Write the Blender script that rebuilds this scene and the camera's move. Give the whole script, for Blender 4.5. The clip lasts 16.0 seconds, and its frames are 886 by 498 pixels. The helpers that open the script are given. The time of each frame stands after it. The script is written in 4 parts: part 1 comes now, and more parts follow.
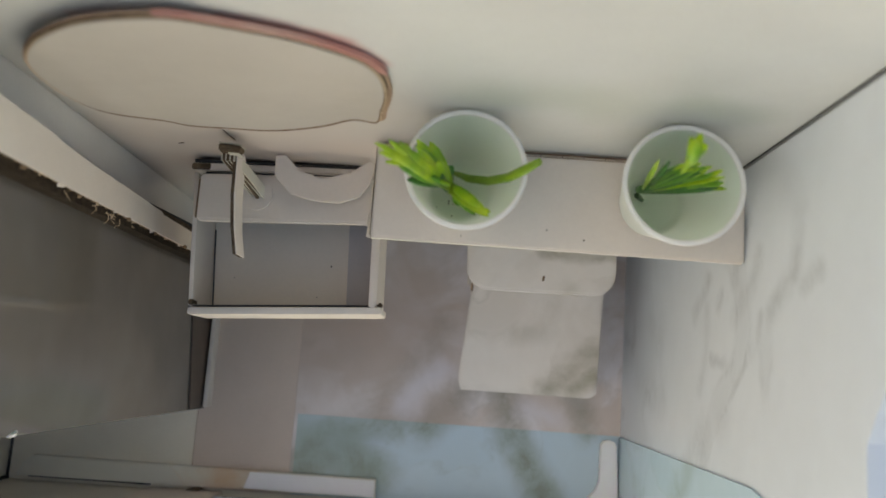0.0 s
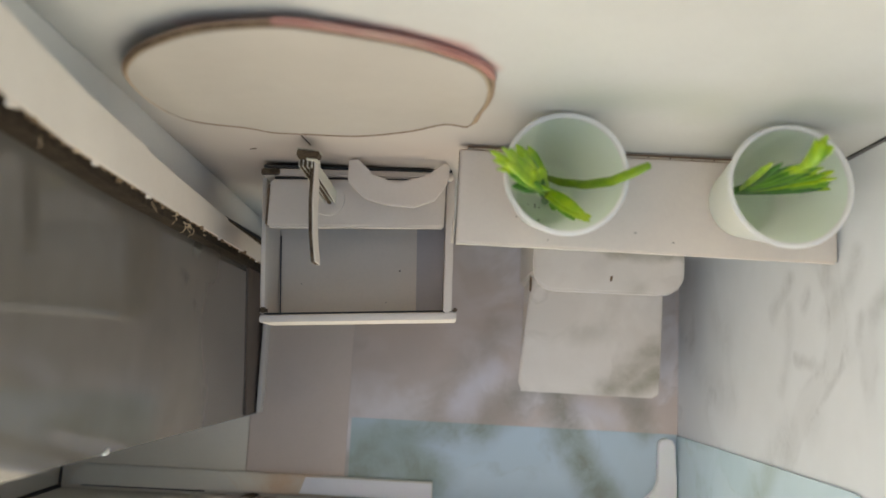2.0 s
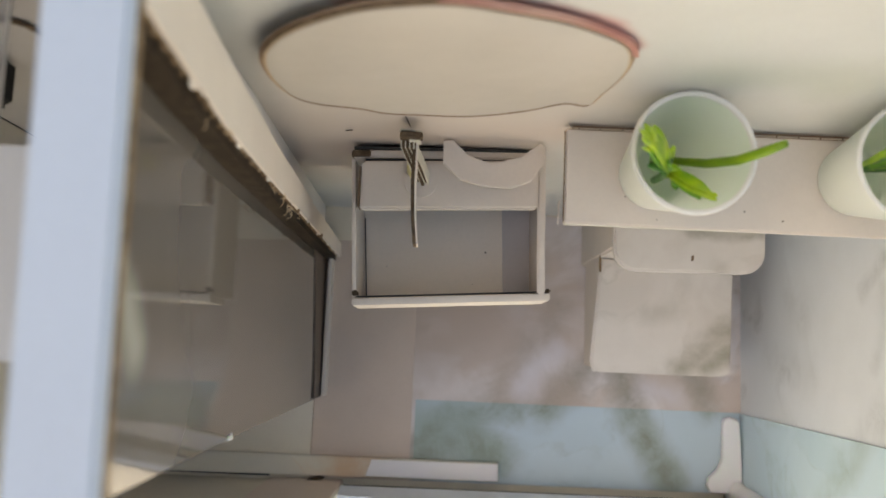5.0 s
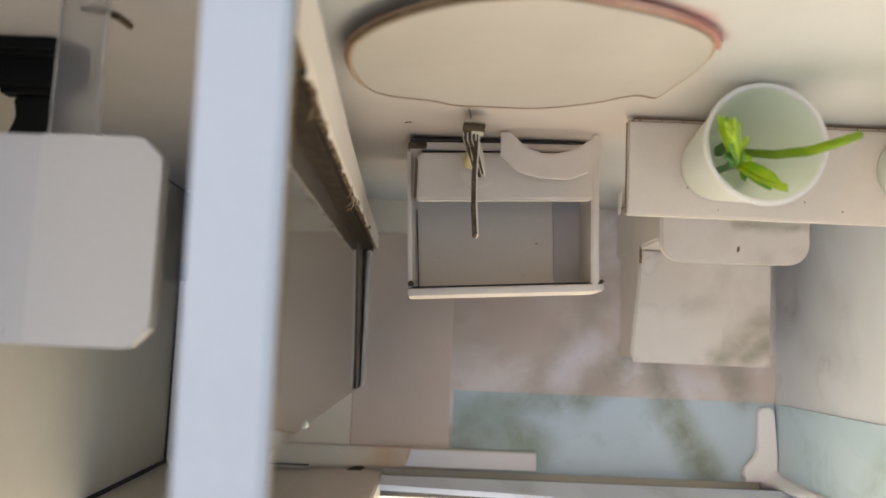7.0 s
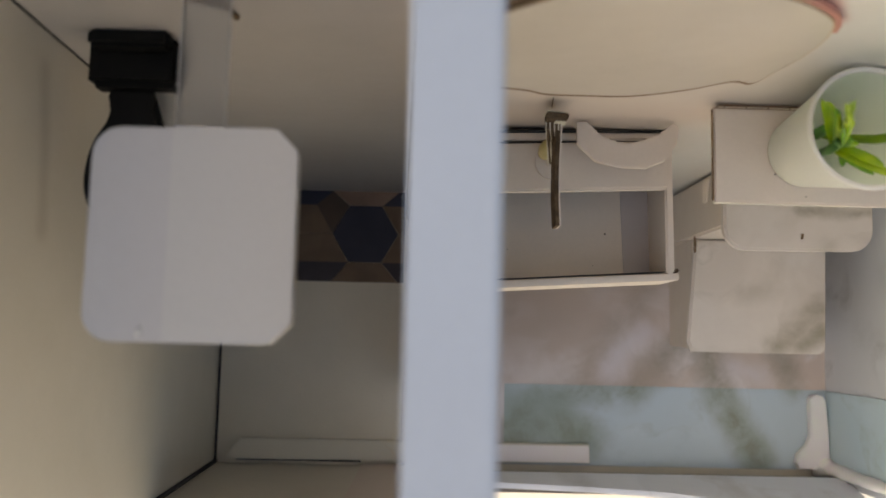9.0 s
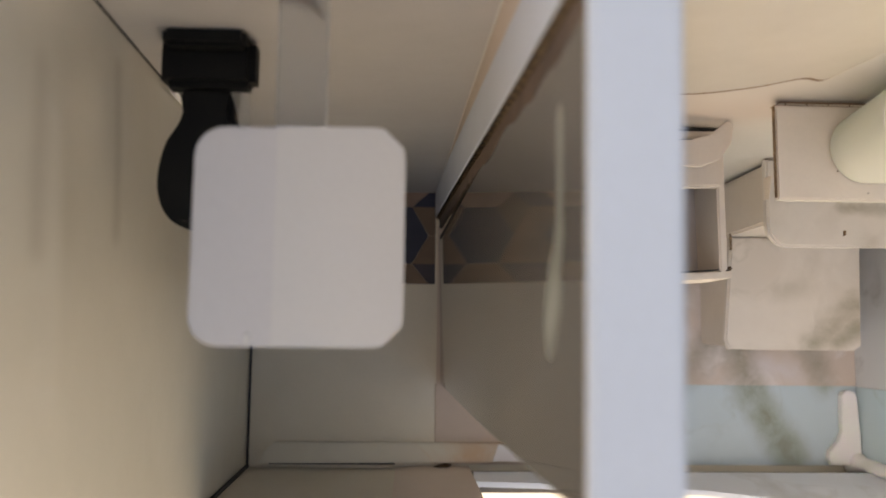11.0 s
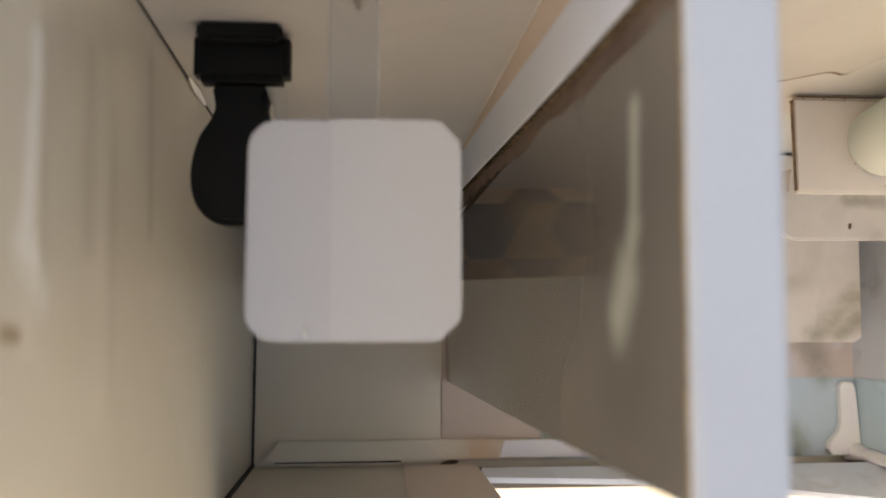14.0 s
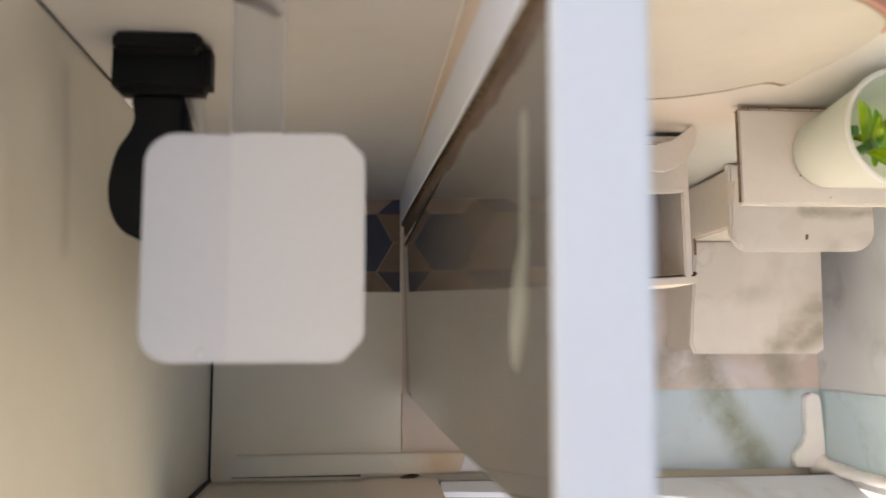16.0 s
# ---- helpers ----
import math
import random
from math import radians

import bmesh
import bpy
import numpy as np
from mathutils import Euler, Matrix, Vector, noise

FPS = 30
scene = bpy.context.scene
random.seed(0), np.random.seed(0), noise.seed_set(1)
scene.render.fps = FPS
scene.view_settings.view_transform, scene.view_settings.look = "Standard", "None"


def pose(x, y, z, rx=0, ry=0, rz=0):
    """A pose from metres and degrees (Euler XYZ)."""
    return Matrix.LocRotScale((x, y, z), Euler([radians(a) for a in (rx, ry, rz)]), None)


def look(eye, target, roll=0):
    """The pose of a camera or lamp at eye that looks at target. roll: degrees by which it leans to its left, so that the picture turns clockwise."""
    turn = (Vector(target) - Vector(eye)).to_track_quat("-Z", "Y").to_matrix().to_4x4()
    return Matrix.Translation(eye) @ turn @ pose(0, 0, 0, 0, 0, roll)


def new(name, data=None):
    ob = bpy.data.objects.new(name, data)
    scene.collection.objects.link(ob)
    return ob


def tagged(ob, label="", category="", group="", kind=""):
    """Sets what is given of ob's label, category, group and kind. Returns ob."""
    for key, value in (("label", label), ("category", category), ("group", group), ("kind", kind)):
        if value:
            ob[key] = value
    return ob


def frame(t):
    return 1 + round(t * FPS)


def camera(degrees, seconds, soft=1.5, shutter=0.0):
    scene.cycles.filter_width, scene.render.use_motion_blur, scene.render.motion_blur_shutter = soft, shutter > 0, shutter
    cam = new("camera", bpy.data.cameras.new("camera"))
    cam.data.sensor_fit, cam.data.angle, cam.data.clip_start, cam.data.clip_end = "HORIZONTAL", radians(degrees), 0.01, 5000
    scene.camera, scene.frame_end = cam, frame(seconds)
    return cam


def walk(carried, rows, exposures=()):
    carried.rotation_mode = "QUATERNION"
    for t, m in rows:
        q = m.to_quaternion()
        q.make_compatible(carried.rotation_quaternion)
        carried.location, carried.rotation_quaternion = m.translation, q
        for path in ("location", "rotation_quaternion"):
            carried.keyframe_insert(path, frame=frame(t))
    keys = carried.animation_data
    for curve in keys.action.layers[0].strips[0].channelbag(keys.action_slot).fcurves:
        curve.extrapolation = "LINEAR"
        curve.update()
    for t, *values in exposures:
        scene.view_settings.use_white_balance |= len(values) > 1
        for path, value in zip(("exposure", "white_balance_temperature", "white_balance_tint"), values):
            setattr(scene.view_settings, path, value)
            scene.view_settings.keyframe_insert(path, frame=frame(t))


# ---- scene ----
# A hand-made cardboard bathroom model, seen from above through its open top.
cam = camera(57.1, 16.0, soft=1.6)
cam.data.dof.use_dof = True
cam.data.dof.focus_distance = 0.165
cam.data.dof.aperture_fstop = 23
PATH = [
    (0, (0.0041, -0.0006, 0.2351), (0.0018, 0.0301, 0.0375), -0.3),
    (0.5, (-0.0019, -0.0007, 0.2353), (-0.0041, 0.0296, 0.0376), -0.5),
    (1, (-0.0052, -0.0002, 0.2345), (-0.0074, 0.0296, 0.0367), -0.6),
    (1.5, (-0.0086, 0.0008, 0.2335), (-0.0104, 0.0299, 0.0357), -0.4),
    (2, (-0.0110, 0.0013, 0.2327), (-0.0129, 0.0299, 0.0347), -0.8),
    (2.5, (-0.0141, 0.0014, 0.2316), (-0.0158, 0.0290, 0.0335), -0.6),
    (3, (-0.0178, 0.0014, 0.2308), (-0.0189, 0.0277, 0.0325), 0.3),
    (3.5, (-0.0215, 0.0010, 0.2308), (-0.0223, 0.0269, 0.0325), 0.8),
    (4, (-0.0243, 0.0011, 0.2307), (-0.0250, 0.0263, 0.0323), 1.1),
    (4.5, (-0.0273, 0.0006, 0.2309), (-0.0275, 0.0255, 0.0325), 2.0),
    (5, (-0.0306, 0.0004, 0.2317), (-0.0304, 0.0247, 0.0331), 2.9),
    (7.5, (-0.0461, -0.0012, 0.2331), (-0.0446, 0.0216, 0.0345), 6.1),
    (8, (-0.0507, -0.0014, 0.2325), (-0.0480, 0.0215, 0.0339), 8.8),
    (8.5, (-0.0540, -0.0008, 0.2324), (-0.0511, 0.0211, 0.0336), 9.4),
    (9, (-0.0587, -0.0017, 0.2313), (-0.0549, 0.0200, 0.0325), 11.3),
    (9.5, (-0.0616, -0.0024, 0.2309), (-0.0569, 0.0194, 0.0321), 13.5),
    (10, (-0.0654, -0.0020, 0.2305), (-0.0595, 0.0201, 0.0318), 16.0),
    (12.5, (-0.0794, -0.0018, 0.2284), (-0.0675, 0.0198, 0.0300), 29.3),
    (13, (-0.0808, -0.0023, 0.2282), (-0.0675, 0.0197, 0.0298), 31.4),
    (13.5, (-0.0811, -0.0025, 0.2289), (-0.0675, 0.0194, 0.0305), 32.1),
    (14, (-0.0813, -0.0025, 0.2288), (-0.0664, 0.0192, 0.0306), 34.6),
    (14.5, (-0.0796, -0.0024, 0.2287), (-0.0635, 0.0201, 0.0307), 35.7),
    (15, (-0.0776, -0.0014, 0.2292), (-0.0610, 0.0206, 0.0311), 37.2),
    (15.5, (-0.0746, -0.0009, 0.2294), (-0.0582, 0.0218, 0.0313), 35.8),
    (16, (-0.0718, -0.0012, 0.2271), (-0.0555, 0.0222, 0.0292), 34.9),
]

walk(cam, [(t, look(eye, target, roll)) for t, eye, target, roll in PATH],
     exposures=[(0.0, 0.72, 8750, 6), (0.5, 0.72, 8750, 6), (1.0, 0.82, 8800, 6), (2.5, 0.98, 9050, 8), (5.0, 1.06, 9600, 10), (7.5, 1.14, 10200, 12), (8.5, 0.74, 10400, 13), (9.0, 0.68, 10400, 13),
                (10.0, 1.03, 10700, 14), (12.5, 1.08, 11200, 15), (14.5, 1.10, 11200, 15), (16.0, 1.43, 10900, 14)])

# ---- light: an unseen canopy is added to shade the model; sky from the open sides, sun on the table beyond ----
SUN_WAY = (-0.75, -0.08, 1.20)
world = bpy.data.worlds.new("daylight")
scene.world = world
world.use_nodes = True
wn = world.node_tree.nodes
sky = wn.new("ShaderNodeTexSky")
sky.sky_type = "NISHITA"
sky.sun_disc = False
sky.sun_elevation = radians(58)
sky.sun_rotation = radians(264)
sky.dust_density = 1.0
wn["Background"].inputs["Strength"].default_value = 0.15
world.node_tree.links.new(sky.outputs["Color"], wn["Background"].inputs["Color"])

sun_data = bpy.data.lights.new("sun", "SUN")
sun_data.energy = 3.0
sun_data.angle = radians(0.5)
sun_data.color = (1.0, 0.95, 0.86)
sun = new("sun", sun_data)
sun.matrix_world = look(SUN_WAY, (0, 0, 0))

# ---- helpers: the plan is written in decimetres ----
U = 0.1


def box(bm, x0, x1, y0, y1, z0, z1, bevel=0.004):
    r = bmesh.ops.create_cube(bm, size=1.0)
    vs = r["verts"]
    for v in vs:
        v.co = Vector((x0 + (v.co.x + 0.5) * (x1 - x0), y0 + (v.co.y + 0.5) * (y1 - y0), z0 + (v.co.z + 0.5) * (z1 - z0)))
    if bevel:
        es = list({e for v in vs for e in v.link_edges})
        bmesh.ops.bevel(bm, geom=es, offset=bevel, segments=2, affect="EDGES", clamp_overlap=True)


def hexa(bm, low, high, bevel=0.0):
    """A block from four low corners and four high corners, each going round counter-clockwise seen from above."""
    a = [bm.verts.new(p) for p in low]
    b = [bm.verts.new(p) for p in high]
    fs = [bm.faces.new(a[::-1]), bm.faces.new(b)]
    for i in range(4):
        j = (i + 1) % 4
        fs.append(bm.faces.new((a[i], a[j], b[j], b[i])))
    if bevel:
        es = list({e for f in fs for e in f.edges})
        bmesh.ops.bevel(bm, geom=es, offset=bevel, segments=2, affect="EDGES", clamp_overlap=True)


def prism(bm, outline, axis, lo, hi, bevel=0.0):
    """An outline in the two other axes, drawn out along axis from lo to hi."""
    def put(a, b, c):
        return {"x": (c, a, b), "y": (a, c, b), "z": (a, b, c)}[axis]
    n = len(outline)
    v0 = [bm.verts.new(put(a, b, lo)) for a, b in outline]
    v1 = [bm.verts.new(put(a, b, hi)) for a, b in outline]
    fs = [bm.faces.new(v0), bm.faces.new(v1[::-1])]
    for i in range(n):
        j = (i + 1) % n
        fs.append(bm.faces.new((v0[j], v0[i], v1[i], v1[j])))
    bmesh.ops.recalc_face_normals(bm, faces=fs)
    if bevel:
        es = list({e for f in fs[:2] for e in f.edges})
        bmesh.ops.bevel(bm, geom=es, offset=bevel, segments=2, affect="EDGES", clamp_overlap=True)


def lathe(bm, profile, base, top, segs=48):
    """Rings (radius, height) round an axis that leans from base to top (x, y pairs at heights 0 and 1)."""
    rings = []
    for r, z in profile:
        k = (z - base[2]) / (top[2] - base[2])
        cx, cy = base[0] + k * (top[0] - base[0]), base[1] + k * (top[1] - base[1])
        if r < 1e-6:
            rings.append([bm.verts.new((cx, cy, z))])
        else:
            rings.append([bm.verts.new((cx + r * math.cos(math.tau * i / segs), cy + r * math.sin(math.tau * i / segs), z)) for i in range(segs)])
    for a, b in zip(rings, rings[1:]):
        for i in range(segs):
            j = (i + 1) % segs
            if len(b) == 1:
                bm.faces.new((a[i], a[j], b[0]))
            elif len(a) == 1:
                bm.faces.new((a[0], b[j], b[i]))
            else:
                bm.faces.new((a[i], a[j], b[j], b[i]))


def tube(bm, pts, radii, segs=10, flat=1.0):
    """A round or flattened rod along points, closed at its ends."""
    pts = [Vector(p) for p in pts]
    rings = []
    for k, p in enumerate(pts):
        d = (pts[min(k + 1, len(pts) - 1)] - pts[max(k - 1, 0)]).normalized()
        s = d.cross(Vector((0, 0, 1)))
        s = s.normalized() if s.length > 1e-4 else Vector((1, 0, 0))
        u = s.cross(d)
        r = radii[k] if isinstance(radii, (list, tuple)) else radii
        rings.append([bm.verts.new(p + r * (math.cos(math.tau * i / segs) * s + flat * math.sin(math.tau * i / segs) * u)) for i in range(segs)])
    for a, b in zip(rings, rings[1:]):
        for i in range(segs):
            j = (i + 1) % segs
            bm.faces.new((a[i], a[j], b[j], b[i]))
    bm.faces.new(rings[0][::-1])
    bm.faces.new(rings[-1])


def wave(bm, x0, x1, z0, z1, y0, depth, pitch=0.06, t=0.0035, lean=0.0, drop=0.0):
    """The fluted core of corrugated board: a wavy sheet that swings in x along z and runs along y from y0(z)."""
    n = max(2, int((z1 - z0) / pitch * 8))
    mid, amp = (x0 + x1) / 2, (x1 - x0) / 2 - t
    rows = []
    for i in range(n + 1):
        z = z0 + (z1 - z0) * i / n
        x = mid + lean * (z - z0) + amp * math.sin(math.tau * (z - z0) / pitch)
        rows.append([bm.verts.new((x + dx, y, zz)) for y, zz in ((y0(z), z), (y0(z) + depth, z - drop)) for dx in (-t, t)])
    for a, b in zip(rows, rows[1:]):
        bm.faces.new((a[0], b[0], b[2], a[2]))
        bm.faces.new((a[1], a[3], b[3], b[1]))
        bm.faces.new((a[0], a[1], b[1], b[0]))
        bm.faces.new((a[2], b[2], b[3], a[3]))


def mesh_of(name, bm, material, smooth=False):
    bmesh.ops.scale(bm, vec=(U, U, U), verts=bm.verts)
    bmesh.ops.recalc_face_normals(bm, faces=bm.faces)
    me = bpy.data.meshes.new(name)
    bm.to_mesh(me)
    bm.free()
    me.materials.append(material)
    if smooth:
        me.polygons.foreach_set("use_smooth", [True] * len(me.polygons))
    return me


def part(name, bm, material, parent, label="", smooth=False):
    ob = new(name, mesh_of(name, bm, material, smooth))
    ob.parent = parent
    m = Matrix.Translation(parent.location) if parent.parent is None else Matrix.Identity(4)
    ob.matrix_parent_inverse = m.inverted()
    if label:
        ob["label"] = label
    return ob


def thing(name, x, y, z, label, category, group=""):
    ob = new(name)
    ob.location = (x * U, y * U, z * U)
    ob.empty_display_size = 0.005
    return tagged(ob, label, category, group)


def solid(name, bm, material, label, category, smooth=False, group=""):
    return tagged(new(name, mesh_of(name, bm, material, smooth)), label, category, group)


def structure(name, bm, material, label, category):
    return tagged(new(name, mesh_of(name, bm, material)), label, category, "", "structure")


# ---- materials ----
def material(name, colour, rough=0.6, spec=0.4, coat=0.0):
    m = bpy.data.materials.new(name)
    m.use_nodes = True
    b = m.node_tree.nodes["Principled BSDF"]
    b.inputs["Base Color"].default_value = (*colour, 1)
    b.inputs["Roughness"].default_value = rough
    b.inputs["Specular IOR Level"].default_value = spec
    b.inputs["Coat Weight"].default_value = coat
    b.inputs["Coat Roughness"].default_value = 0.08
    return m, m.node_tree.nodes, m.node_tree.links, b


def noise_node(nodes, links, scale, detail=4, rough=0.55, distort=0.0, coords=None):
    n = nodes.new("ShaderNodeTexNoise")
    n.inputs["Scale"].default_value = scale
    n.inputs["Detail"].default_value = detail
    n.inputs["Roughness"].default_value = rough
    n.inputs["Distortion"].default_value = distort
    g = coords or nodes.new("ShaderNodeNewGeometry").outputs["Position"]
    links.new(g, n.inputs["Vector"])
    return n


def ramp_node(nodes, links, fac, stops):
    r = nodes.new("ShaderNodeValToRGB")
    e = r.color_ramp.elements
    while len(e) < len(stops):
        e.new(0.5)
    for el, (p, c) in zip(e, stops):
        el.position, el.color = p, (*c, 1)
    links.new(fac, r.inputs["Fac"])
    return r


def mix_node(nodes, links, fac, a, b, blend="MIX"):
    n = nodes.new("ShaderNodeMix")
    n.data_type, n.blend_type = "RGBA", blend
    for sock, v in ((n.inputs["Factor"], fac), (n.inputs["A"], a), (n.inputs["B"], b)):
        if isinstance(v, bpy.types.NodeSocket):
            links.new(v, sock)
        elif isinstance(v, tuple):
            sock.default_value = (*v, 1)
        else:
            sock.default_value = v
    return n.outputs["Result"]


def bump_node(nodes, links, height, strength, distance, bsdf):
    n = nodes.new("ShaderNodeBump")
    n.inputs["Strength"].default_value = strength
    n.inputs["Distance"].default_value = distance
    links.new(height, n.inputs["Height"])
    links.new(n.outputs["Normal"], bsdf.inputs["Normal"])


def paper(name, colour, dark, rough=0.6, spec=0.4, coat=0.0, wavy=0.0006, blotch=60):
    """Coated white board: broad stains, fine fibre, a slightly buckled skin."""
    m, n, l, b = material(name, colour, rough, spec, coat)
    broad = noise_node(n, l, blotch, 3)
    fine = noise_node(n, l, 1400, 3)
    c = mix_node(n, l, ramp_node(n, l, broad.outputs["Fac"], [(0.35, (0, 0, 0)), (0.75, (1, 1, 1))]).outputs["Color"], colour, dark)
    grain = ramp_node(n, l, fine.outputs["Fac"], [(0.3, (0.975, 0.975, 0.975)), (0.6, (1, 1, 1))]).outputs["Color"]
    l.new(mix_node(n, l, 1.0, c, grain, "MULTIPLY"), b.inputs["Base Color"])
    bump_node(n, l, noise_node(n, l, 90, 2).outputs["Fac"], 0.5, wavy, b)
    return m


def stain_or_light(m, axes, colour, strokes, warp=0.006):
    """Soft smears of another colour over a material's own: real stains, painted light or shade."""
    n, l = m.node_tree.nodes, m.node_tree.links
    sock = n["Principled BSDF"].inputs["Base Color"]
    old = sock.links[0].from_socket
    l.new(mix_node(n, l, stroke_field(n, l, axes, strokes, warp), old, colour), sock)
    return m


def stroke_field(n, l, axes, strokes, warp):
    """How near a point of the print lies to the nearest of some drawn veins: 1 on the vein, 0 past its width."""
    pos = n.new("ShaderNodeNewGeometry").outputs["Position"]
    jitter = noise_node(n, l, 80, 4, 0.6)
    off = n.new("ShaderNodeVectorMath")
    off.operation = "MULTIPLY_ADD"
    l.new(jitter.outputs["Color"], off.inputs[0])
    off.inputs[1].default_value = (warp, warp, warp)
    l.new(pos, off.inputs[2])
    shift = n.new("ShaderNodeVectorMath")
    shift.operation = "SUBTRACT"
    l.new(off.outputs[0], shift.inputs[0])
    shift.inputs[1].default_value = (warp / 2, warp / 2, warp / 2)
    flat = n.new("ShaderNodeVectorMath")
    flat.operation = "MULTIPLY"
    l.new(shift.outputs[0], flat.inputs[0])
    flat.inputs[1].default_value = tuple(1.0 if a in axes else 0.0 for a in "xyz")
    total = None
    for width, strength, pts in strokes:
        for p, q in zip(pts, pts[1:]):
            a, b = [Vector([dict(zip(axes, v)).get(k, 0.0) * U for k in "xyz"]) for v in (p, q)]
            sub = n.new("ShaderNodeVectorMath")
            sub.operation = "SUBTRACT"
            l.new(flat.outputs[0], sub.inputs[0])
            sub.inputs[1].default_value = a
            dot = n.new("ShaderNodeVectorMath")
            dot.operation = "DOT_PRODUCT"
            l.new(sub.outputs[0], dot.inputs[0])
            dot.inputs[1].default_value = (b - a) / max((b - a).length_squared, 1e-12)
            cl = n.new("ShaderNodeClamp")
            l.new(dot.outputs["Value"], cl.inputs["Value"])
            sc = n.new("ShaderNodeVectorMath")
            sc.operation = "SCALE"
            sc.inputs[0].default_value = b - a
            l.new(cl.outputs[0], sc.inputs["Scale"])
            dist = n.new("ShaderNodeVectorMath")
            dist.operation = "DISTANCE"
            l.new(sub.outputs[0], dist.inputs[0])
            l.new(sc.outputs[0], dist.inputs[1])
            mr = n.new("ShaderNodeMapRange")
            mr.interpolation_type = "SMOOTHSTEP"
            mr.inputs["From Min"].default_value = 0.0
            mr.inputs["From Max"].default_value = width * U
            mr.inputs["To Min"].default_value = strength
            mr.inputs["To Max"].default_value = 0.0
            l.new(dist.outputs["Value"], mr.inputs["Value"])
            if total is None:
                total = mr.outputs["Result"]
            else:
                mx = n.new("ShaderNodeMath")
                mx.operation = "MAXIMUM"
                l.new(total, mx.inputs[0])
                l.new(mr.outputs["Result"], mx.inputs[1])
                total = mx.outputs[0]
    return total


def marble(name, ground, tint, vein, axes, strokes, scale=30.0, rough=0.35, veil=None, warp=0.006, streak=None, level=0.5, net=0.3, grit=0.2):
    """Printed marble paper: pale cells and darker cells, olive-grey veins where they meet, and a few drawn veins."""
    m, n, l, b = material(name, ground, rough, 0.5)
    tex = n.new("ShaderNodeMapping")
    tex.inputs["Scale"].default_value = streak or (1, 1, 1)
    l.new(n.new("ShaderNodeNewGeometry").outputs["Position"], tex.inputs["Vector"])
    cell = noise_node(n, l, scale, 5, 0.45, 1.1, tex.outputs["Vector"]).outputs["Fac"]
    share = ramp_node(n, l, cell, [(level - 0.07, (0, 0, 0)), (level + 0.06, (1, 1, 1))]).outputs["Color"]
    c = mix_node(n, l, share, ground, tint)
    c = mix_node(n, l, ramp_node(n, l, noise_node(n, l, scale * 4, 4, 0.6).outputs["Fac"], [(0.35, (0, 0, 0)), (0.8, (0.5, 0.5, 0.5))]).outputs["Color"], c, tint)
    if veil:
        c = mix_node(n, l, 0.66, c, veil)
    fine = ramp_node(n, l, noise_node(n, l, 190, 6, 0.7, 0.6, tex.outputs["Vector"]).outputs["Fac"], [(0.38, (0.1, 0.1, 0.1)), (0.60, (1, 1, 1))]).outputs["Color"]
    broad = ramp_node(n, l, noise_node(n, l, 28, 2, 0.5).outputs["Fac"], [(0.42, (0, 0, 0)), (0.62, (net, net, net))]).outputs["Color"]
    edge = ramp_node(n, l, cell, [(level - 0.05, (0, 0, 0)), (level - 0.004, (1, 1, 1)), (level + 0.03, (0, 0, 0))]).outputs["Color"]
    web = mix_node(n, l, 1.0, mix_node(n, l, 1.0, edge, broad, "MULTIPLY"), fine, "MULTIPLY")
    c = mix_node(n, l, web, c, vein)
    mask = stroke_field(n, l, axes, strokes, warp)
    mod = ramp_node(n, l, noise_node(n, l, 75, 5, 0.6, 0.4, tex.outputs["Vector"]).outputs["Fac"], [(0.32, (0.3, 0.3, 0.3)), (0.56, (1, 1, 1))]).outputs["Color"]
    mask = mix_node(n, l, 1.0, mix_node(n, l, 1.0, mask, mod, "MULTIPLY"), mix_node(n, l, grit, (1, 1, 1), fine), "MULTIPLY")
    l.new(mix_node(n, l, mask, c, vein), b.inputs["Base Color"])
    bump_node(n, l, noise_node(n, l, 70, 2).outputs["Fac"], 0.4, 0.0005, b)
    return m


def brown_board(name, k):
    m, n, l, b = material(name, (0.23 * k, 0.14 * k, 0.08 * k), 0.85, 0.2)
    a = noise_node(n, l, 500, 5, 0.7)
    l.new(ramp_node(n, l, a.outputs["Fac"], [(0.3, (0.12 * k, 0.075 * k, 0.045 * k)), (0.5, (0.25 * k, 0.165 * k, 0.10 * k)), (0.7, (0.40 * k, 0.29 * k, 0.19 * k))]).outputs["Color"], b.inputs["Base Color"])
    bump_node(n, l, noise_node(n, l, 1600, 3).outputs["Fac"], 0.7, 0.0003, b)
    return m


def plastic(name, colour, light, rough=0.35, sub=0.0, scale=120, spec=0.5, relief=0.3):
    m, n, l, b = material(name, colour, rough, spec)
    a = noise_node(n, l, scale, 3)
    l.new(ramp_node(n, l, a.outputs["Fac"], [(0.35, colour), (0.68, light)]).outputs["Color"], b.inputs["Base Color"])
    if sub:
        b.inputs["Subsurface Weight"].default_value = sub
        b.inputs["Subsurface Scale"].default_value = 0.004
        b.inputs["Subsurface Radius"].default_value = (0.6, 1.0, 0.5)
    bump_node(n, l, noise_node(n, l, 400, 3).outputs["Fac"], relief, 0.0003, b)
    return m


